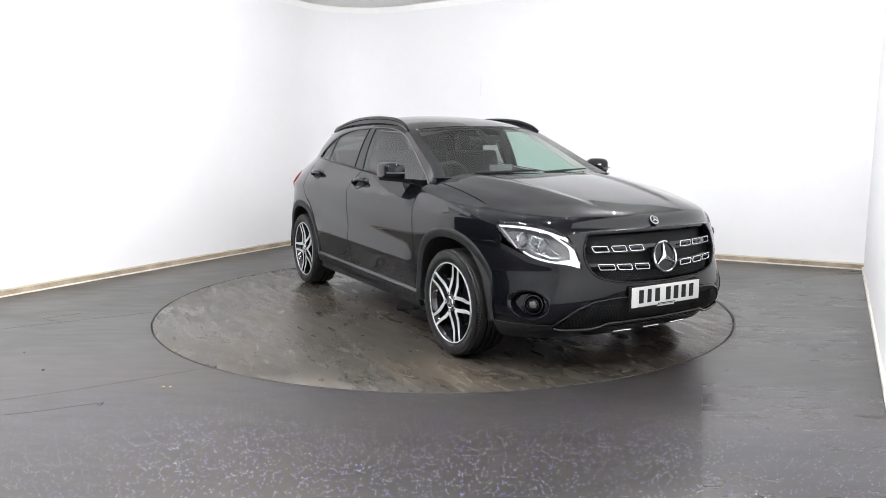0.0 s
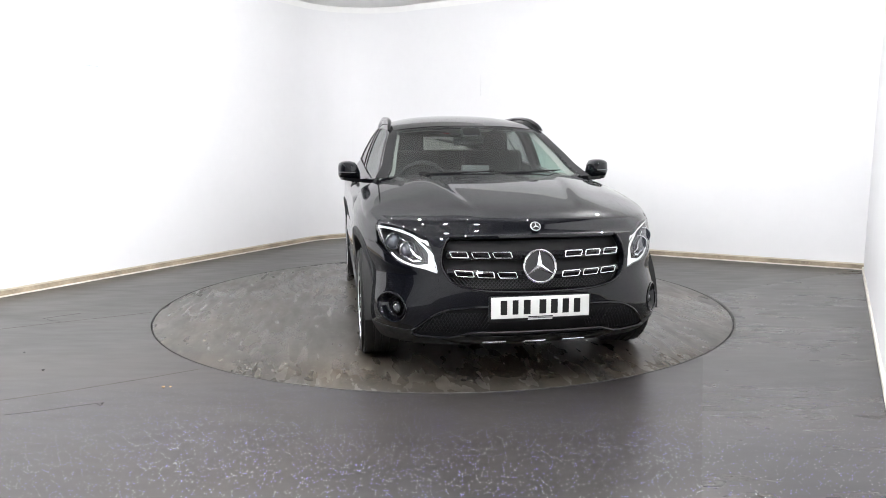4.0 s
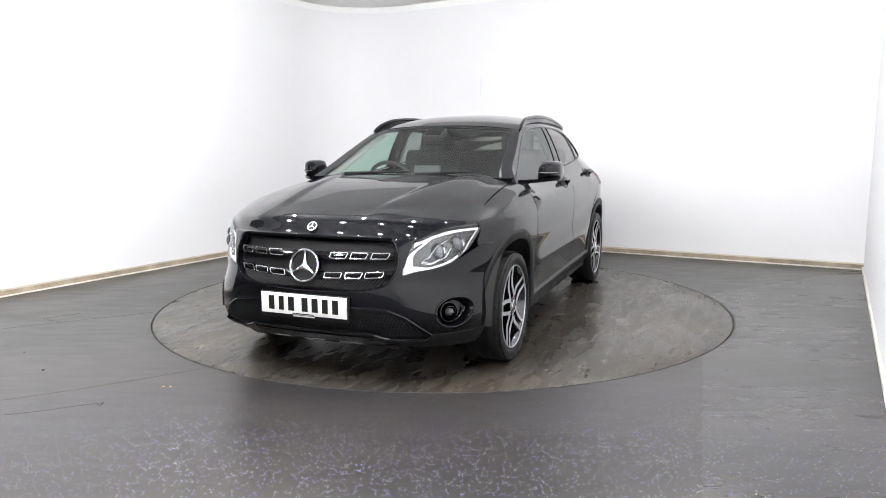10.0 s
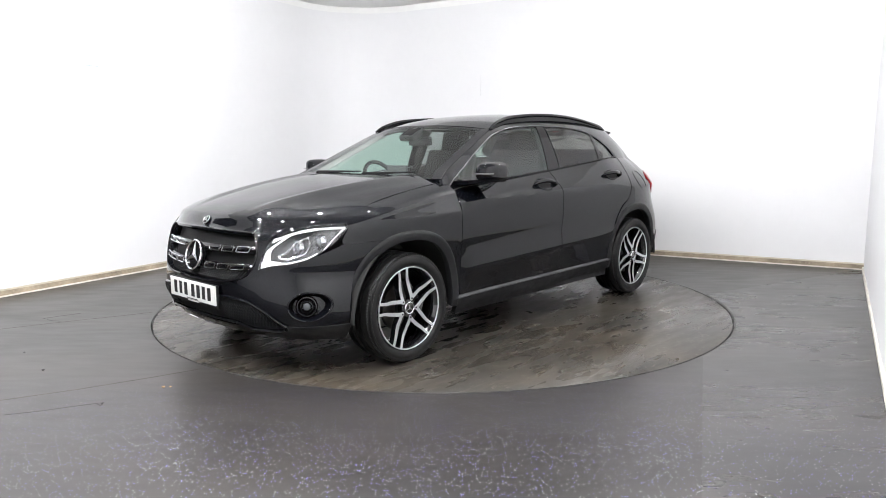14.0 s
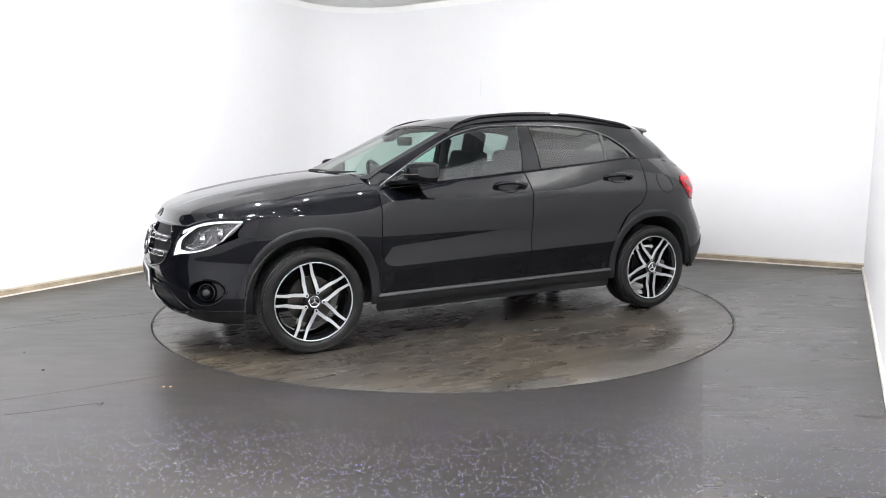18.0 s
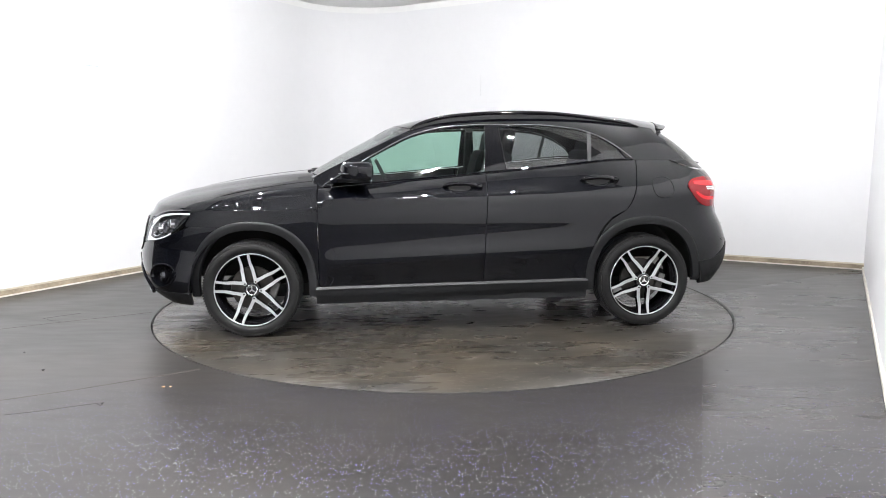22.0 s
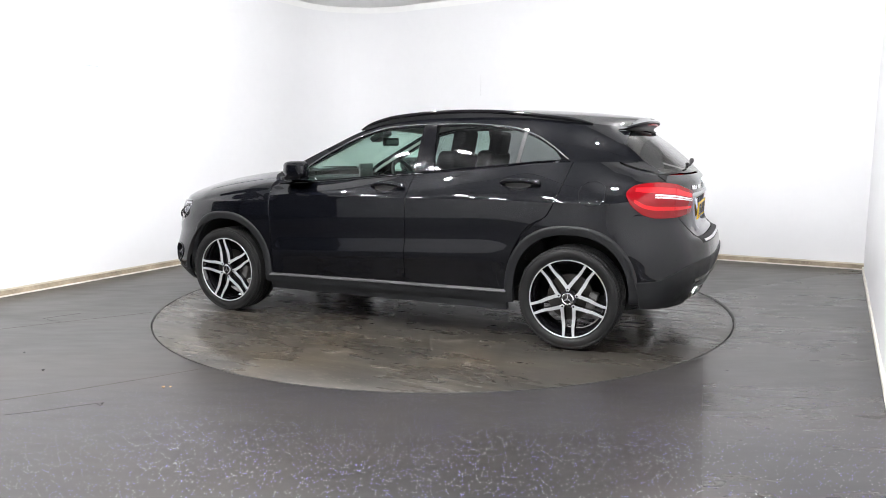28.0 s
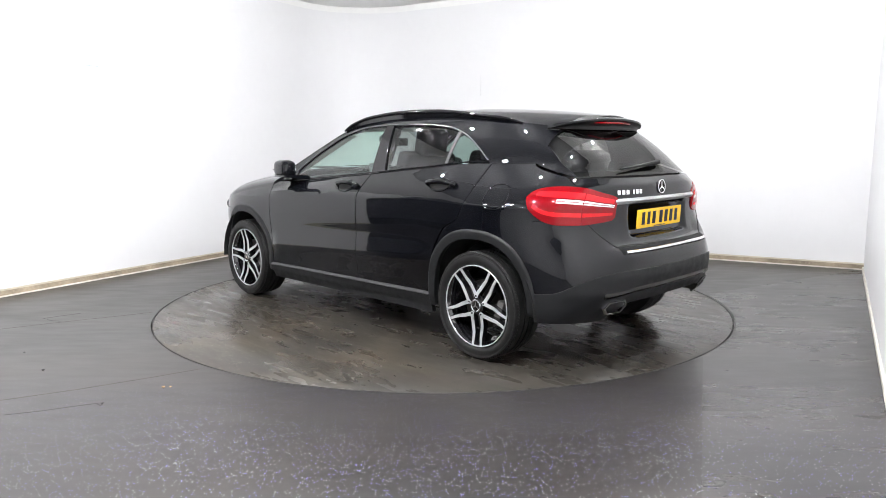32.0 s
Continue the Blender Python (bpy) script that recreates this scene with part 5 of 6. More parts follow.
for s in (1, -1):
    lamp = new("headlight")
    lamp.parent = car
    lamp["label"] = "LED headlight with a glowing white light guide"
    mi = s < 0
    sheet("housing", hl_patch(-0.062), 24, 10, M_LAMPIN, lamp, mirror=mi, lip=-0.055)
    sheet("lens", hl_patch(-0.001), 30, 12, M_LENS, lamp, mirror=mi, lip=0, label="clear lens")
    # bright guide: a hook down the inner edge, broad at the lower corner, thin along the foot
    def guide_top(u, v):
        y = lerp(0.560, 0.797, u)
        top = hl_top(y) - 0.005
        return nose(y, lerp(top - lerp(0.017, 0.007, u), top, v), -0.010)
    def guide_low(u, v):
        y = lerp(0.522, 0.740, u)
        lo = hl_low(y) + 0.005
        return nose(y, lerp(lo, min(lo + lerp(0.034, 0.004, smooth(0.0, 0.55, u)), hl_top(y) - 0.004), v), -0.013)
    def guide_in(u, v):
        z = lerp(0.628, 0.795, u)
        y = inner_edge(z) + 0.010 + 0.045 * smooth(0.45, 1.0, u)
        return nose(lerp(y, y + lerp(0.036, 0.010, smooth(0.0, 0.8, u)), v), z, -0.012)
    def guide_out(u, v):
        z = lerp(0.715, 0.826, u)
        y = lerp(0.762, 0.800, u)
        return nose(lerp(y - 0.006, y, v), z, -0.010)
    for fn in (guide_low, guide_in, guide_top):
        sheet("light_guide", fn, 26, 3, M_DRL, lamp, mirror=mi, lip=0.006)
    sheet("lamp_frame", guide_out, 26, 2, M_REFLECT, lamp, mirror=mi, lip=0.004, label="thin bright inner frame")
    for cy, cz, r in ((0.672, 0.730, 0.036), (0.742, 0.762, 0.036)):
        m = Matrix.Translation(nose(s * cy, cz, -0.03)) @ Matrix.Rotation(radians(-90), 4, "Z") @ Matrix.Rotation(radians(-12 * s), 4, "Z")
        bm = bmesh.new()
        lathe(bm, [(r * 1.28, 0.006), (r * 1.16, 0.012), (r * 1.02, 0.002), (r, -0.02)], 32)
        bmesh.ops.transform(bm, matrix=m, verts=bm.verts)
        part("bezel", bm, M_REFLECT, lamp)
        bm = bmesh.new()
        lathe(bm, [(0.0, 0.016), (r * 0.45, 0.013), (r * 0.8, 0.004), (r, -0.012)], 32)
        bmesh.ops.transform(bm, matrix=m, verts=bm.verts)
        part("projector", bm, M_BULB, lamp)
    bm = bmesh.new()
    tube(bm, [nose(s * y, lerp(hl_low(y), hl_top(y), f), -0.022) for y, f in ((0.60, 0.30), (0.63, 0.34), (0.66, 0.62), (0.70, 0.72), (0.715, 0.45), (0.70, 0.22), (0.64, 0.16), (0.60, 0.26))], 0.006, 6)
    part("inner_frame", bm, M_REFLECT, lamp)

# ---------------------------------------------------------------- sides: trims, rails, handles, mirrors
for mirror in (False, True):
    fx = flip if mirror else (lambda q: q)
    s = -1 if mirror else 1
    d1, d2 = doors["front", mirror], doors["rear", mirror]
    # bright line round the side glass
    bm = bmesh.new()
    tube(bm, [fx(side(x, belt(x) + 0.006, 0.003)) for x in np.linspace(0.86, -1.295, 50)], 0.0052, 6)
    part("window_trim", bm, M_PAINT, car, "thin gloss black trim under the side windows")
    bm = bmesh.new()
    tube(bm, [fx(side(x, glass_top(x) + 0.004, 0.003)) for x in np.linspace(0.86, -0.90, 44)], 0.0036, 6)
    part("window_trim", bm, M_SILL, car, "thin satin metal trim over the side windows")
    bm = bmesh.new()
    tube(bm, [fx(side(x, glass_top(x) + 0.004, 0.003)) for x in np.concatenate([np.linspace(-0.90, -1.0, 4), np.linspace(-1.03, -1.292, 14)])], 0.0042, 6)
    part("window_trim", bm, M_SILL, car, "satin metal trim curving round the quarter window")
    bm = bmesh.new()
    tube(bm, [fx(side(lerp(-0.383, -0.345, f), lerp(glass_low(-0.38), glass_top(-0.345), f), 0.003)) for f in np.linspace(0, 1, 10)], 0.0035, 6)
    part("window_trim", bm, M_PAINT, car)
    # broad end of the trim at the quarter window
    bm = bmesh.new()
    q = [fx(side(x, z, 0.004)) for x, z in ((-1.215, 1.245), (-1.295, 1.178), (-1.250, 1.181), (-1.205, 1.235))]
    vs = [bm.verts.new(p) for p in q]
    bm.faces.new(vs)
    r = bmesh.ops.extrude_face_region(bm, geom=list(bm.faces))
    bmesh.ops.translate(bm, verts=[g for g in r["geom"] if isinstance(g, bmesh.types.BMVert)], vec=(0, -0.008 * s, 0))
    part("window_trim", bm, M_GLOSS, car)
    # mirror foot panel
    def foot(u, v):
        x = lerp(0.855, 0.735, u)
        return side(x, lerp(belt(x) + 0.010, max(glass_top(x) - 0.004, belt(x) + 0.012), v), 0.002)
    sheet("mirror_foot", foot, 8, 4, M_GLOSS, d1, mirror=mirror, lip=0.006)

    # roof rail
    rail_z = curve((0.275, 1.382), (0.214, 1.418), (0.147, 1.440), (0.03, 1.468), (-0.091, 1.482), (-0.30, 1.496), (-0.489, 1.500), (-0.70, 1.496), (-0.888, 1.482), (-1.10, 1.455), (-1.309, 1.427), (-1.40, 1.402))
    bm = bmesh.new()
    rp = []
    for x in np.linspace(0.27, -1.40, 48):
        y = side(max(x, -1.6), roof_edge(x)).y + 0.004
        rp.append(fx(Vector((x, y, rail_z(x)))))
    rad = [0.017 * min(1, 0.55 + 0.45 * min(i, len(rp) - 1 - i) / 4) for i in range(len(rp))]
    tube(bm, rp, rad, 10, flat=0.85)
    rail = part("roof_rail", bm, M_GLOSS, car, "gloss black roof rail")
    for x0, x1 in ((0.25, -0.55), (-0.55, -1.39)):
        bm = bmesh.new()
        top, low = [], []
        for x in np.linspace(x0, x1, 10):
            y = side(x, roof_edge(x)).y + 0.003
            top.append((x, y, rail_z(x)))
            low.append((x, y, roof_edge(x) - 0.004))
        for a, b in ((-0.008, 1), (0.008, -1)):
            t = [bm.verts.new((p[0], s * (p[1] + a), p[2])) for p in top]
            l = [bm.verts.new((p[0], s * (p[1] + a), p[2])) for p in low]
            for i in range(9):
                bm.faces.new((t[i], t[i + 1], l[i + 1], l[i]))
        part("rail_foot", bm, M_GLOSS, rail)

    # handles with their cups
    for door, x0, x1, z in ((d1, 0.062, -0.178, 0.990), (d2, -0.888, -1.128, 1.030)):
        bm = bmesh.new()
        xm = (x0 + x1) / 2
        bmesh.ops.create_uvsphere(bm, u_segments=24, v_segments=10, radius=1)
        n = side_normal(xm, z)
        mm = Matrix.Translation(fx(side(xm, z, -0.002))) @ Matrix.Rotation(math.atan2(n.z, n.y) * s, 4, "X") @ Matrix.Diagonal((0.088, 0.006, 0.036, 1))
        bmesh.ops.transform(bm, matrix=mm, verts=bm.verts)
        part("handle_cup", bm, M_DARK, door)
        bm = bmesh.new()
        tube(bm, [fx(side(xm + 0.090 * math.cos(a), z + 0.038 * math.sin(a), 0.0)) for a in np.linspace(0, 2 * math.pi, 33)], 0.0045, 8, cap=False)
        part("cup_rim", bm, M_PAINT, door)
        bm = bmesh.new()
        pts, rads = [], []
        for i in range(15):
            f = i / 14
            x = lerp(x0, x1, f)
            bow = math.sin(math.pi * min(max(f, 0), 1)) ** 0.5
            pts.append(fx(side(x, z + 0.004 * math.sin(math.pi * f), 0.004 + 0.030 * bow)))
            rads.append(0.008 + 0.009 * bow ** 0.5)
        tube(bm, pts, rads, 12, flat=1.0)
        part("handle", bm, M_PAINT, door, "gloss black door handle")
        bm = bmesh.new()
        bmesh.ops.create_uvsphere(bm, u_segments=16, v_segments=8, radius=1, matrix=Matrix.Translation(fx(side(x1 - 0.002, z, 0.012))) @ Matrix.Diagonal((0.026, 0.022, 0.022, 1)))
        part("handle_cap", bm, M_PAINT, door)

    # door mirror
    mir = new("door_mirror")
    mir.parent = car
    mir.location.y = -0.028 * s
    mir["label"] = "gloss black door mirror with indicator strip"
    sections = [(0.862, 0.026, 1.066, 0.022), (0.880, 0.072, 1.088, 0.044), (0.900, 0.098, 1.102, 0.057), (0.935, 0.108, 1.106, 0.062), (0.968, 0.102, 1.106, 0.061), (0.993, 0.088, 1.104, 0.057), (1.008, 0.070, 1.102, 0.049), (1.014, 0.044, 1.100, 0.034)]
    bm = bmesh.new()
    rings = []
    for y, rx, zc, rz in sections:
        ring = []
        for i in range(24):
            a = 2 * math.pi * i / 24
            c, sn = math.cos(a), math.sin(a)
            px = 0.620 - (y - 0.9) * 0.25 + rx * math.copysign(abs(c) ** 0.6, c) * (1.25 if c > 0 else 0.72)
            pz = zc + rz * math.copysign(abs(sn) ** 0.5, sn)
            ring.append(bm.verts.new((px, s * y, pz)))
        rings.append(ring)
    for a, b in zip(rings, rings[1:]):
        for i in range(24):
            bm.faces.new((a[i], a[(i + 1) % 24], b[(i + 1) % 24], b[i]))
    bm.faces.new(rings[0])
    bm.faces.new(rings[-1])
    part("mirror_shell", bm, M_PAINT, mir, sharp=60)
    bm = bmesh.new()
    tube(bm, [(0.757 - 0.35 * max(0, y - 0.93) - 1.8 * max(0, y - 0.985), s * y, 1.092) for y in np.linspace(0.900, 1.006, 14)], 0.0034, 6)
    part("indicator_strip", bm, M_SILL, mir, "thin grey indicator strip")
    bm = bmesh.new()
    blade = [(0.800, 0.745), (0.825, 0.860), (0.805, 0.905), (0.770, 0.955), (0.690, 1.000), (0.560, 1.005), (0.545, 0.930), (0.600, 0.740)]
    up = [bm.verts.new((x, s * y, 1.052 + 0.06 * (y - 0.9))) for x, y in blade]
    dn = [bm.verts.new((x - 0.006, s * (y - 0.006), 1.028 + 0.10 * (y - 0.9))) for x, y in blade]
    bm.faces.new(up)
    bm.faces.new(dn)
    for k in range(8):
        bm.faces.new((up[k], up[(k + 1) % 8], dn[(k + 1) % 8], dn[k]))
    part("mirror_arm", bm, M_PAINT, mir)
    bm = bmesh.new()
    lathe(bm, [(0.0, 0.0), (0.9, 0.0), (1.0, 0.02)], 28)
    bmesh.ops.transform(bm, matrix=Matrix.Translation((0.553, s * 0.945, 1.104)) @ Matrix.Rotation(radians(90), 4, "Z") @ Matrix.Diagonal((0.052, 0.1, 0.044, 1)), verts=bm.verts)
    part("mirror_glass", bm, M_CHROME, mir)
    # filler flap outline on the right-hand and left-hand quarter
    if not mirror:
        bm = bmesh.new()
        tube(bm, [side(-1.477 + 0.078 * math.copysign(abs(math.cos(a)) ** 0.8, math.cos(a)), 0.978 + 0.070 * math.copysign(abs(math.sin(a)) ** 0.8, math.sin(a)), 0.0) for a in np.linspace(0, 2 * math.pi, 41)], 0.0030, 8, cap=False)
        part("filler_flap", bm, M_PAINT, car)
    # front wing seam from lamp to arch
    bm = bmesh.new()
    tube(bm, [fx(side(x, 0.7415, 0.0)) for x in np.linspace(1.74, 1.66, 6)], 0.002, 5)
    part("seam", bm, M_DARK, car)

# screen wipers and cowl
def cowl(u, v):
    e = lerp(-1, 1, v)
    a = Vector((0.985 - 0.10 * e * e, e * bonnet_side(0.9), deck(0.985 - 0.10 * e * e, e * bonnet_side(0.9)) - 0.012))
    b = crown("screen", e * 0.97, 0.02)
    return a.lerp(b, u)


sheet("cowl", cowl, 4, 40, M_MATT, car, "matt black scuttle panel", lip=0)
for y0, y1 in ((-0.50, 0.06), (0.10, 0.58)):
    bm = bmesh.new()
    pts = []
    for k in range(9):
        f = k / 8
        y = lerp(y0, y1, f)
        q = crown("screen", y / 0.80, 0.035 + 0.035 * f)
        pts.append(q + Vector((0.012, 0, 0.014)))
    tube(bm, pts, [0.009] * 5 + [0.007, 0.006, 0.005, 0.004], 6)
    part("wiper", bm, M_MATT, car, "black windscreen wiper")

# ---------------------------------------------------------------- rear
def tl_col(f, z):
    return lerp(phi_x(-1.675, z, False), phi_y(0.452, z, False), f)


tl_hi = curve((0.0, 0.990), (0.03, 1.012), (0.12, 1.032), (0.30, 1.040), (0.58, 1.030), (0.78, 1.006), (0.95, 0.985), (1.0, 0.972))
tl_lo = curve((0.0, 0.965), (0.05, 0.918), (0.12, 0.880), (0.20, 0.852), (0.33, 0.836), (0.58, 0.834), (0.78, 0.842), (0.96, 0.852), (1.0, 0.866))


def tl_patch(f0, f1, off, a=0.0, b=1.0):
    def g(u, v):
        f = lerp(f0, f1, u)
        z = lerp(tl_lo(f), tl_hi(f), lerp(a, b, v))
        return around(tl_col(f, 0.94), z, False, off + 0.006 * math.sin(math.pi * lerp(a, b, v)))
    return g


SPLIT = 0.60
for mirror in (False, True):
    lamp = new("tail_light")
    lamp.parent = car
    lamp["label"] = "large red wrap-round tail light with a clear band"
    for f0, f1 in ((0.0, SPLIT - 0.006), (SPLIT + 0.006, 1.0)):
        body = sheet("lens", tl_patch(f0, f1, 0.006), 26, 16, M_RED, lamp, mirror=mirror, lip=0.02, sharp=50, label="red lens")
        g0, g1 = max(f0, 0.22), min(f1, 0.97)
        for lo_f, hi_f in ((0.555, 0.595), (0.615, 0.660)):
            sheet("clear_band", tl_patch(max(f0, 0.30), g1, 0.0085, lo_f, hi_f), 20, 3, M_REDWHITE, body, mirror=mirror, lip=0.003)
        sheet("glow_band", tl_patch(max(f0, 0.08), min(f1, 0.96), 0.0075, 0.70, 0.86), 20, 3, M_REDLIT, body, mirror=mirror, lip=0.002)
        sheet("glow_band", tl_patch(max(f0, 0.08), min(f1, 0.96), 0.0075, 0.22, 0.34), 20, 3, M_REDLIT, body, mirror=mirror, lip=0.002)


def on_tail(y, z, off=0.0, flat=True):
    n = tail_normal(y, z)
    n = Vector((n.x, n.y, n.z)).normalized()
    t = Vector((-n.y, n.x, 0)).normalized()
    up = n.cross(t)
    up = up if up.z > 0 else -up
    t = n.cross(up)
    m = Matrix((t, n, up)).transposed().to_4x4()
    m.translation = tail(y, z) + n * off
    return m


rp = Matrix.Translation((-2.036, 0, 0.842)) @ Matrix.Rotation(radians(90), 4, "Z") @ Matrix.Rotation(radians(-3), 4, "X")
plate("rear_number_plate", tailgate_ob, rp, M_PLATE_Y, "yellow number plate with black bars")
sheet("chrome_strip", lambda u, v: tail(lerp(-0.455, 0.455, u), lerp(0.940, 0.968, v) , 0.012 - 0.006 * abs(2 * v - 1)), 40, 4, M_SATIN, tailgate_ob, "satin chrome strip over the number plate", lip=0.012)
# emblem and model lettering as plain shapes
bm = bmesh.new()
em = on_tail(0, 1.022, 0.001)
lathe(bm, [(0.042, 0.0), (0.042, 0.006), (0.039, 0.008), (0.036, 0.006), (0.036, 0.0)], 40, closed=True)
for k in range(3):
    prism(bm, [(-0.006, 0), (0.006, 0), (0.0012, 0.037), (-0.0012, 0.037)], 0.006, Matrix.Rotation(radians(120 * k), 4, "Y"))
bmesh.ops.transform(bm, matrix=em, verts=bm.verts)
part("rear_emblem", bm, M_CHROME, tailgate_ob, "round chrome emblem")
for k, y in enumerate((0.425, 0.389, 0.353, 0.300, 0.268, 0.232)):
    w = 0.014 if k == 3 else 0.027
    box_part("model_bar", (w, 0.004, 0.026), on_tail(y, 1.003, 0.002), M_CHROME, tailgate_ob, "small chrome bar", bevel=0.001, seg=1)
sheet("strip_recess", lambda u, v: tail(lerp(-0.495, 0.495, u), lerp(0.668, 0.699, v), 0.0015), 40, 3, M_MATT, car, lip=0.004)
sheet("loading_strip", lambda u, v: tail(lerp(-0.47, 0.47, u), lerp(0.674, 0.686, v), 0.005 + 0.004 * math.sin(math.pi * v)), 60, 6, M_CHROME, car, "bright strip on the rear bumper edge", lip=0.004)
bm = bmesh.new()
for mirror in (False, True):
    s = -1 if mirror else 1
    # exhaust trims
    bm = bmesh.new()
    out = [(0.455, 0.332), (0.565, 0.332), (0.606, 0.372), (0.588, 0.412), (0.474, 0.412), (0.440, 0.376)]
    inn = [(lerp(0.522, y, 0.90), lerp(0.372, z, 0.82)) for y, z in out]
    deep = -1.90
    def px(y, z):
        return tail(y, z).x - 0.022
    a = [bm.verts.new((px(y, z), s * y, z)) for y, z in out]
    b = [bm.verts.new((px(y, z), s * y, z)) for y, z in inn]
    c = [bm.verts.new((deep, s * y, z)) for y, z in inn]
    d = [bm.verts.new((deep, s * y, z)) for y, z in out]
    for k in range(6):
        j = (k + 1) % 6
        bm.faces.new((a[k], a[j], b[j], b[k]))
        bm.faces.new((b[k], b[j], c[j], c[k]))
        bm.faces.new((a[k], d[k], d[j], a[j]))
    tip = part("exhaust_trim", bm, M_CHROME, car, "chrome exhaust trim")
    bm = bmesh.new()
    bm.faces.new([bm.verts.new((deep + 0.002 - 0.03, s * y, z)) for y, z in inn])
    part("exhaust_hole", bm, M_DARK, tip)
    sheet("reflector", lambda u, v: around(lerp(phi_y(0.70, 0.60, False), phi_y(0.76, 0.60, False), u), lerp(0.585, 0.60, v), False, 0.002), 6, 2, M_GLOSS, car, mirror=mirror, lip=0.002)
sheet("rear_skid", lambda u, v: tail(lerp(-0.62, 0.62, u), lerp(0.452, 0.482, v) - 0.02 * smooth(0.2, 0.0, u) - 0.02 * smooth(0.8, 1.0, u), 0.012 - 0.006 * abs(2 * v - 1)), 40, 6, M_GLOSS, car, "gloss black rear skid plate", lip=0.02)
# dark joints of the tailgate
for s in (-1, 1):
    bm = bmesh.new()
    tube(bm, [tail(s * (gate_half(z) + 0.002), z, 0.0) for z in np.linspace(0.703, 0.838, 16)], 0.0035, 6)
    part("seam", bm, M_DARK, tailgate_ob)
bm = bmesh.new()
tube(bm, [tail(y, 0.7005, 0.0) for y in np.linspace(-0.485, 0.485, 30)], 0.0035, 6)
part("seam", bm, M_DARK, tailgate_ob)
# rear wiper
bm = bmesh.new()
tube(bm, [tail(lerp(-0.12, 0.34, k / 8), lerp(1.150, 1.118, k / 8), 0.020) for k in range(9)], [0.014, 0.016, 0.014, 0.011, 0.009, 0.008, 0.007, 0.006, 0.005], 8)
part("rear_wiper", bm, M_MATT, tailgate_ob, "black rear wiper")
# third brake light under the spoiler
bm = bmesh.new()
tube(bm, [(-1.722 + 0.03 * (y / 0.2) ** 2, y, 1.403) for y in np.linspace(-0.2, 0.2, 9)], 0.006, 6)
part("brake_light", bm, M_RED, car, "red high-level brake light")

# ---------------------------------------------------------------- cabin
def seat(name, x, y, w, label, head=True):
    ob = new(name)
    ob.parent = car
    ob["label"] = label
    box_part("cushion", (0.52, w, 0.16), Matrix.Translation((x, y, 0.60)) @ Matrix.Rotation(radians(-6), 4, "Y"), M_SEAT, ob, bevel=0.05)
    box_part("backrest", (0.13, w * 0.95, 0.62), Matrix.Translation((x - 0.34, y, 0.93)) @ Matrix.Rotation(radians(-17), 4, "Y"), M_SEAT, ob, bevel=0.05)
    if head:
        box_part("headrest", (0.10, 0.26, 0.19), Matrix.Translation((x - 0.465, y, 1.29)) @ Matrix.Rotation(radians(-12), 4, "Y"), M_SEAT, ob, bevel=0.04)
    return ob


seat("front_seat", 0.02, 0.37, 0.52, "black cloth front seat")
seat("front_seat", 0.02, -0.37, 0.52, "black cloth front seat")
bench = seat("rear_seat", -0.85, 0.0, 1.25, "black cloth rear bench", head=False)
for y in (-0.42, 0.0, 0.42):
    box_part("headrest", (0.09, 0.24, 0.12), Matrix.Translation((-1.28, y, 1.145)), M_SEAT, bench, bevel=0.035)


def dash(u, v):
    e = lerp(-1, 1, v)
    a = math.pi * 0.5 * u
    q = crown("screen", e * 0.92, 0.02)
    return Vector((q.x - 0.02 - 0.42 * math.sin(a), e * 0.69, 1.035 - 0.03 * e * e - 0.22 * (1 - math.cos(a))))


sheet("dashboard", dash, 14, 20, M_DASH, car, "black soft dashboard", lip=0)
box_part("display", (0.02, 0.20, 0.11), Matrix.Translation((0.60, 0.0, 1.075)), M_SILL, car, "grey back of the centre display", bevel=0.006)
box_part("console", (0.95, 0.24, 0.30), Matrix.Translation((0.15, 0, 0.60)), M_DASH, car, bevel=0.03)
bm = bmesh.new()
sm = Matrix.Translation((0.42, -0.37, 0.985)) @ Matrix.Rotation(radians(-64), 4, "Y")
tube(bm, [sm @ Vector((0.182 * math.cos(a), 0.182 * math.sin(a), 0)) for a in np.linspace(0, 2 * math.pi, 41)], 0.0155, 8, cap=False)
wheel_rim = part("steering_wheel", bm, M_DASH, car, "black leather steering wheel")
bm = bmesh.new()
box(bm, (0.10, 0.13, 0.04), sm, 0.02)
for a in (0, 180, 90):
    box(bm, (0.12, 0.035, 0.016), sm @ Matrix.Rotation(radians(a + 90), 4, "Z") @ Matrix.Translation((0.105, 0, 0)), 0.005)
part("steering_hub", bm, M_DASH, wheel_rim)
box_part("rear_view_mirror", (0.03, 0.235, 0.065), Matrix.Translation((0.36, 0, 1.305)), M_GLOSS, car, "black inside mirror", bevel=0.014)
bm = bmesh.new()
box(bm, (0.14, 0.15, 0.05), Matrix.Translation((0.45, 0, 1.352)) @ Matrix.Rotation(radians(28), 4, "Y"), 0.02)
part("sensor_pod", bm, M_MATT, car)
sheet("headliner", lambda u, v: crown("roof", lerp(-0.93, 0.93, v), lerp(0.01, 0.97, u)) - Vector((0, 0, 0.035)), 20, 16, M_HEADLINER, car, "grey cloth headliner", lip=0)
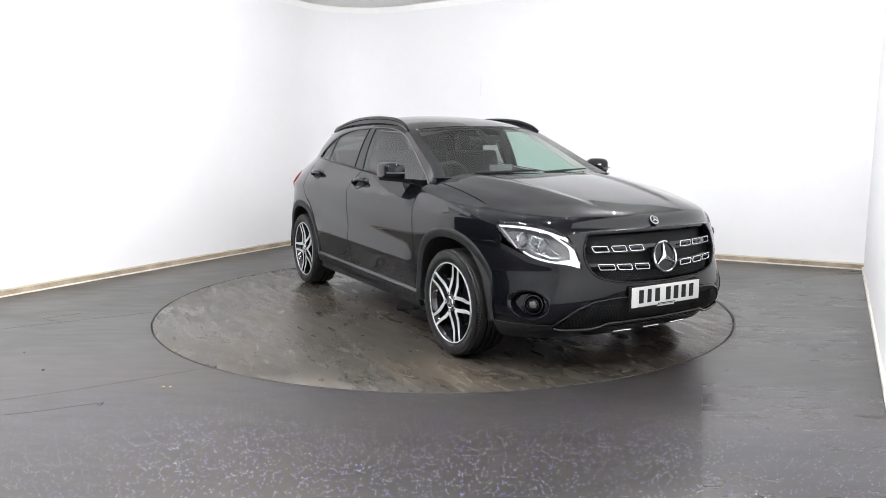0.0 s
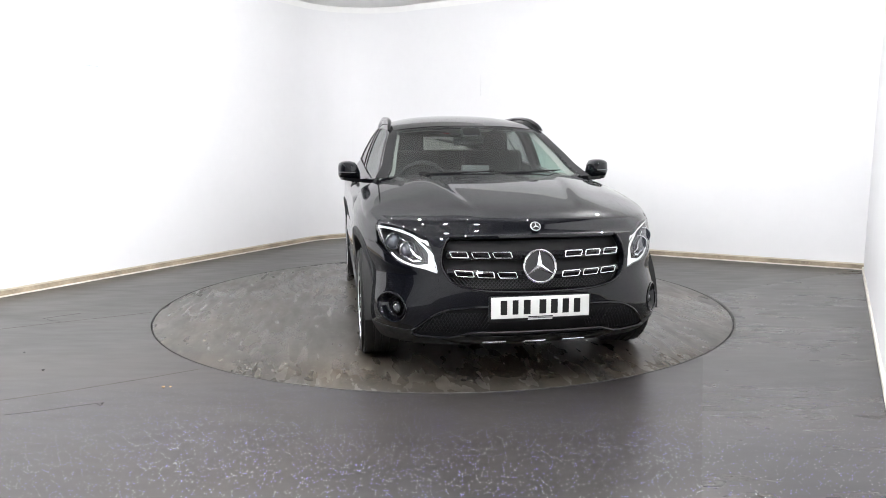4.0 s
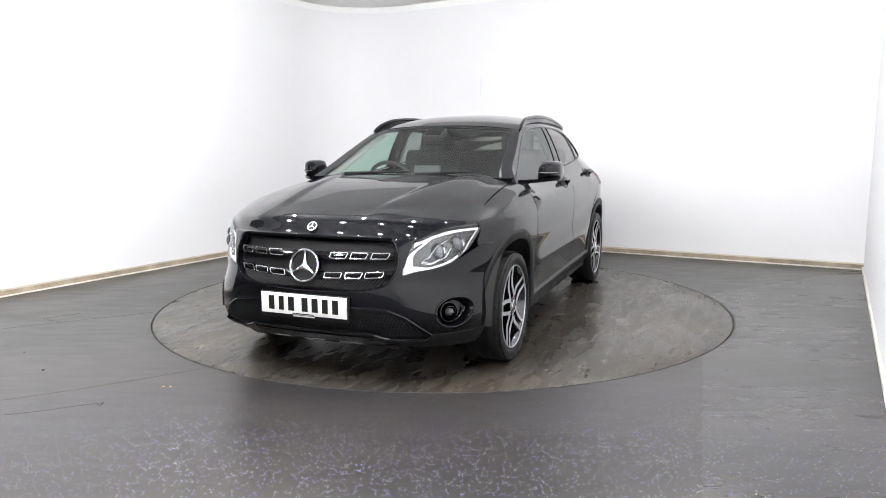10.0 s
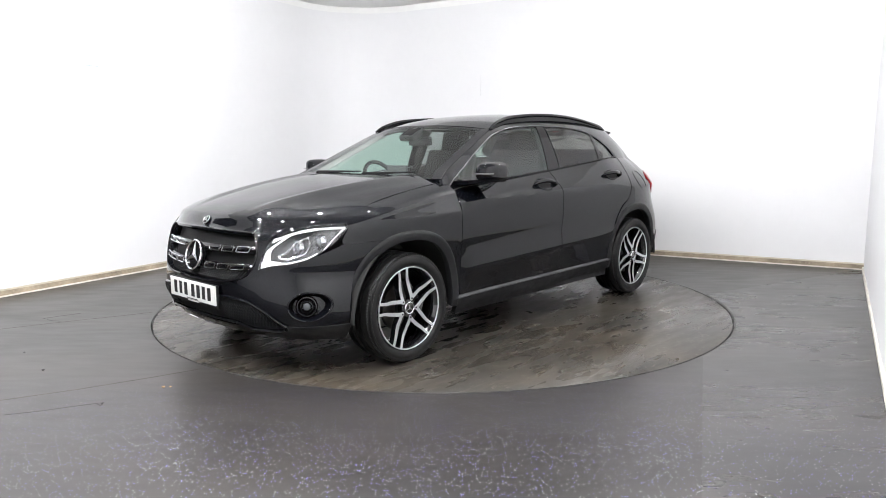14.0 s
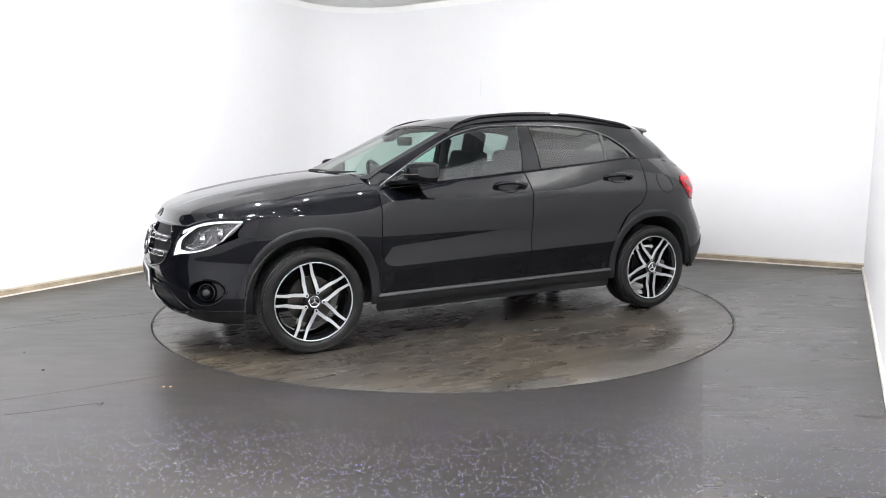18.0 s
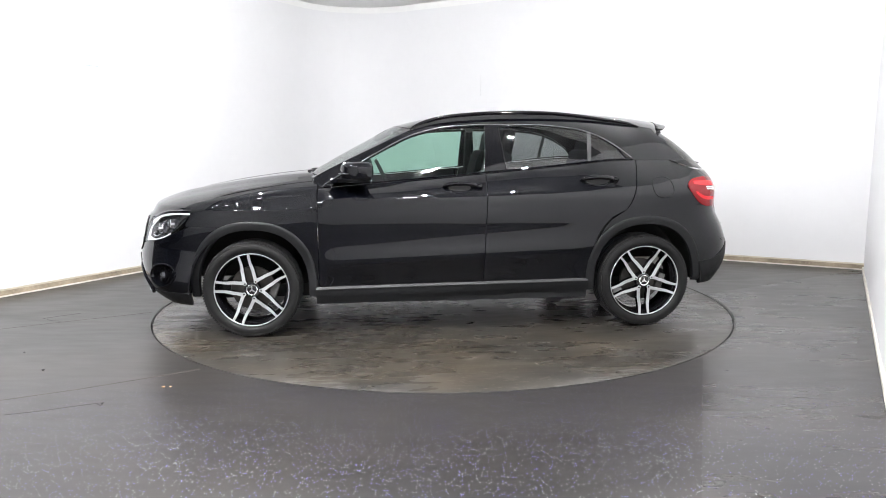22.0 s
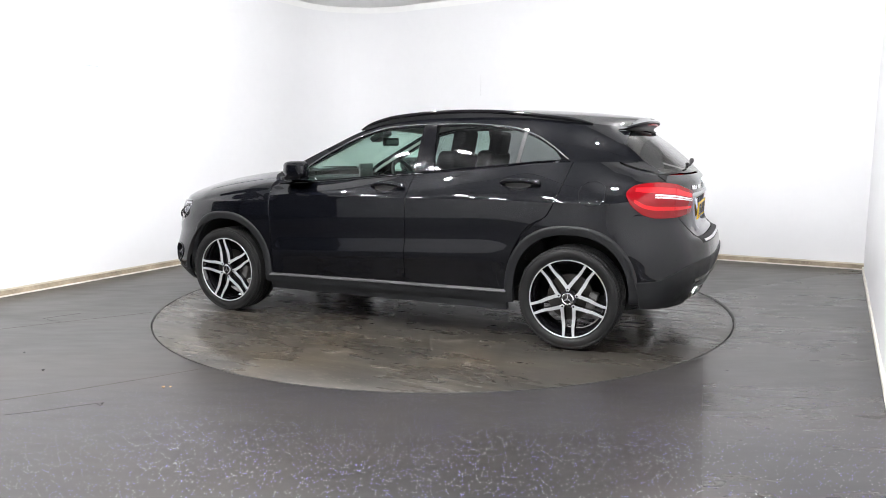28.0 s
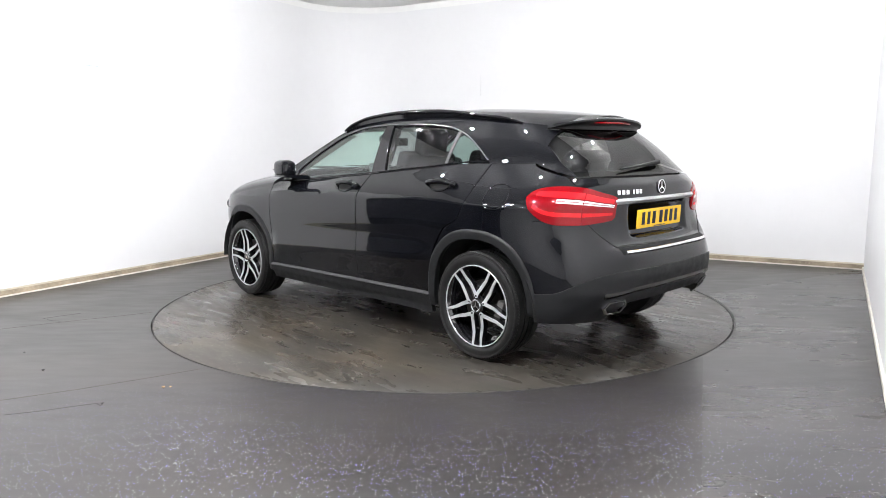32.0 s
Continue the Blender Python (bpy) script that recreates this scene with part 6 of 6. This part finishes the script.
for mirror in (False, True):
    fx = flip if mirror else (lambda q: q)
    s = -1 if mirror else 1
    d1, d2 = doors["front", mirror], doors["rear", mirror]
    def card(x0, x1):
        return lambda u, v: side(lerp(x0, x1, u), lerp(max(0.36, arch_z(lerp(x0, x1, u), ARCH_R, 0.06) + 0.03), belt(lerp(x0, x1, u)) + 0.004, v), -0.07 * (1 - 0.45 * v ** 3))
    sheet("door_card", card(0.88, -0.20), 12, 10, M_DASH, d1, mirror=mirror, lip=0)
    sheet("door_card", card(-0.24, -1.28), 12, 10, M_DASH, d2, mirror=mirror, lip=0)
    bm = bmesh.new()
    tube(bm, [fx(side(-0.31, z, -0.045)) for z in np.linspace(1.05, 1.44, 8)], 0.035, 8)
    part("pillar_trim", bm, M_DASH, car)
    sheet("pillar_trim", lambda u, v: crown("screen", lerp(0.915, 0.865, v), lerp(0.03, 0.98, u)) - Vector((0.02 + 0.03 * v, 0, 0.02 + 0.02 * v)), 16, 4, M_HEADLINER, car, mirror=mirror, lip=0.006, label="light grey front pillar lining")
    bm = bmesh.new()
    tube(bm, [fx(q) for q in (side(-0.33, 1.36, -0.08), side(-0.31, 1.2, -0.09), side(-0.28, 1.0, -0.09))], 0.02, 6, flat=0.2)
    part("seat_belt", bm, M_DASH, car)
# load cover and rear cabin walls
box_part("parcel_shelf", (0.50, 1.18, 0.02), Matrix.Translation((-1.57, 0, 1.075)), M_DASH, car, bevel=0.005)
for mirror in (False, True):
    sheet("cabin_side", lambda u, v: side(lerp(-1.28, -1.72, u), lerp(0.95, 1.36, v), -0.05), 8, 8, M_DASH, car, mirror=mirror, lip=0)

# ---------------------------------------------------------------- what moves
TURN = [(0.0, -60.35), (3.5, -78.23), (5.5, -88.71), (9.0, -107.04), (12.5, -125.16), (14.5, -135.58), (16.5, -145.92), (20.0, -163.97), (23.0, -179.09),
        (25.5, -191.66), (27.5, -201.97), (30.0, -214.99), (32.0, -225.41)]


def motions():
    walk(car, [(t, pose(0, 0, 0, 0, 0, a) @ pose(0.0315, 0.1413, 0)) for t, a in TURN])
    walk(turntable, [(t, pose(0, 0, 0, 0, 0, a)) for t, a in TURN])


motions()
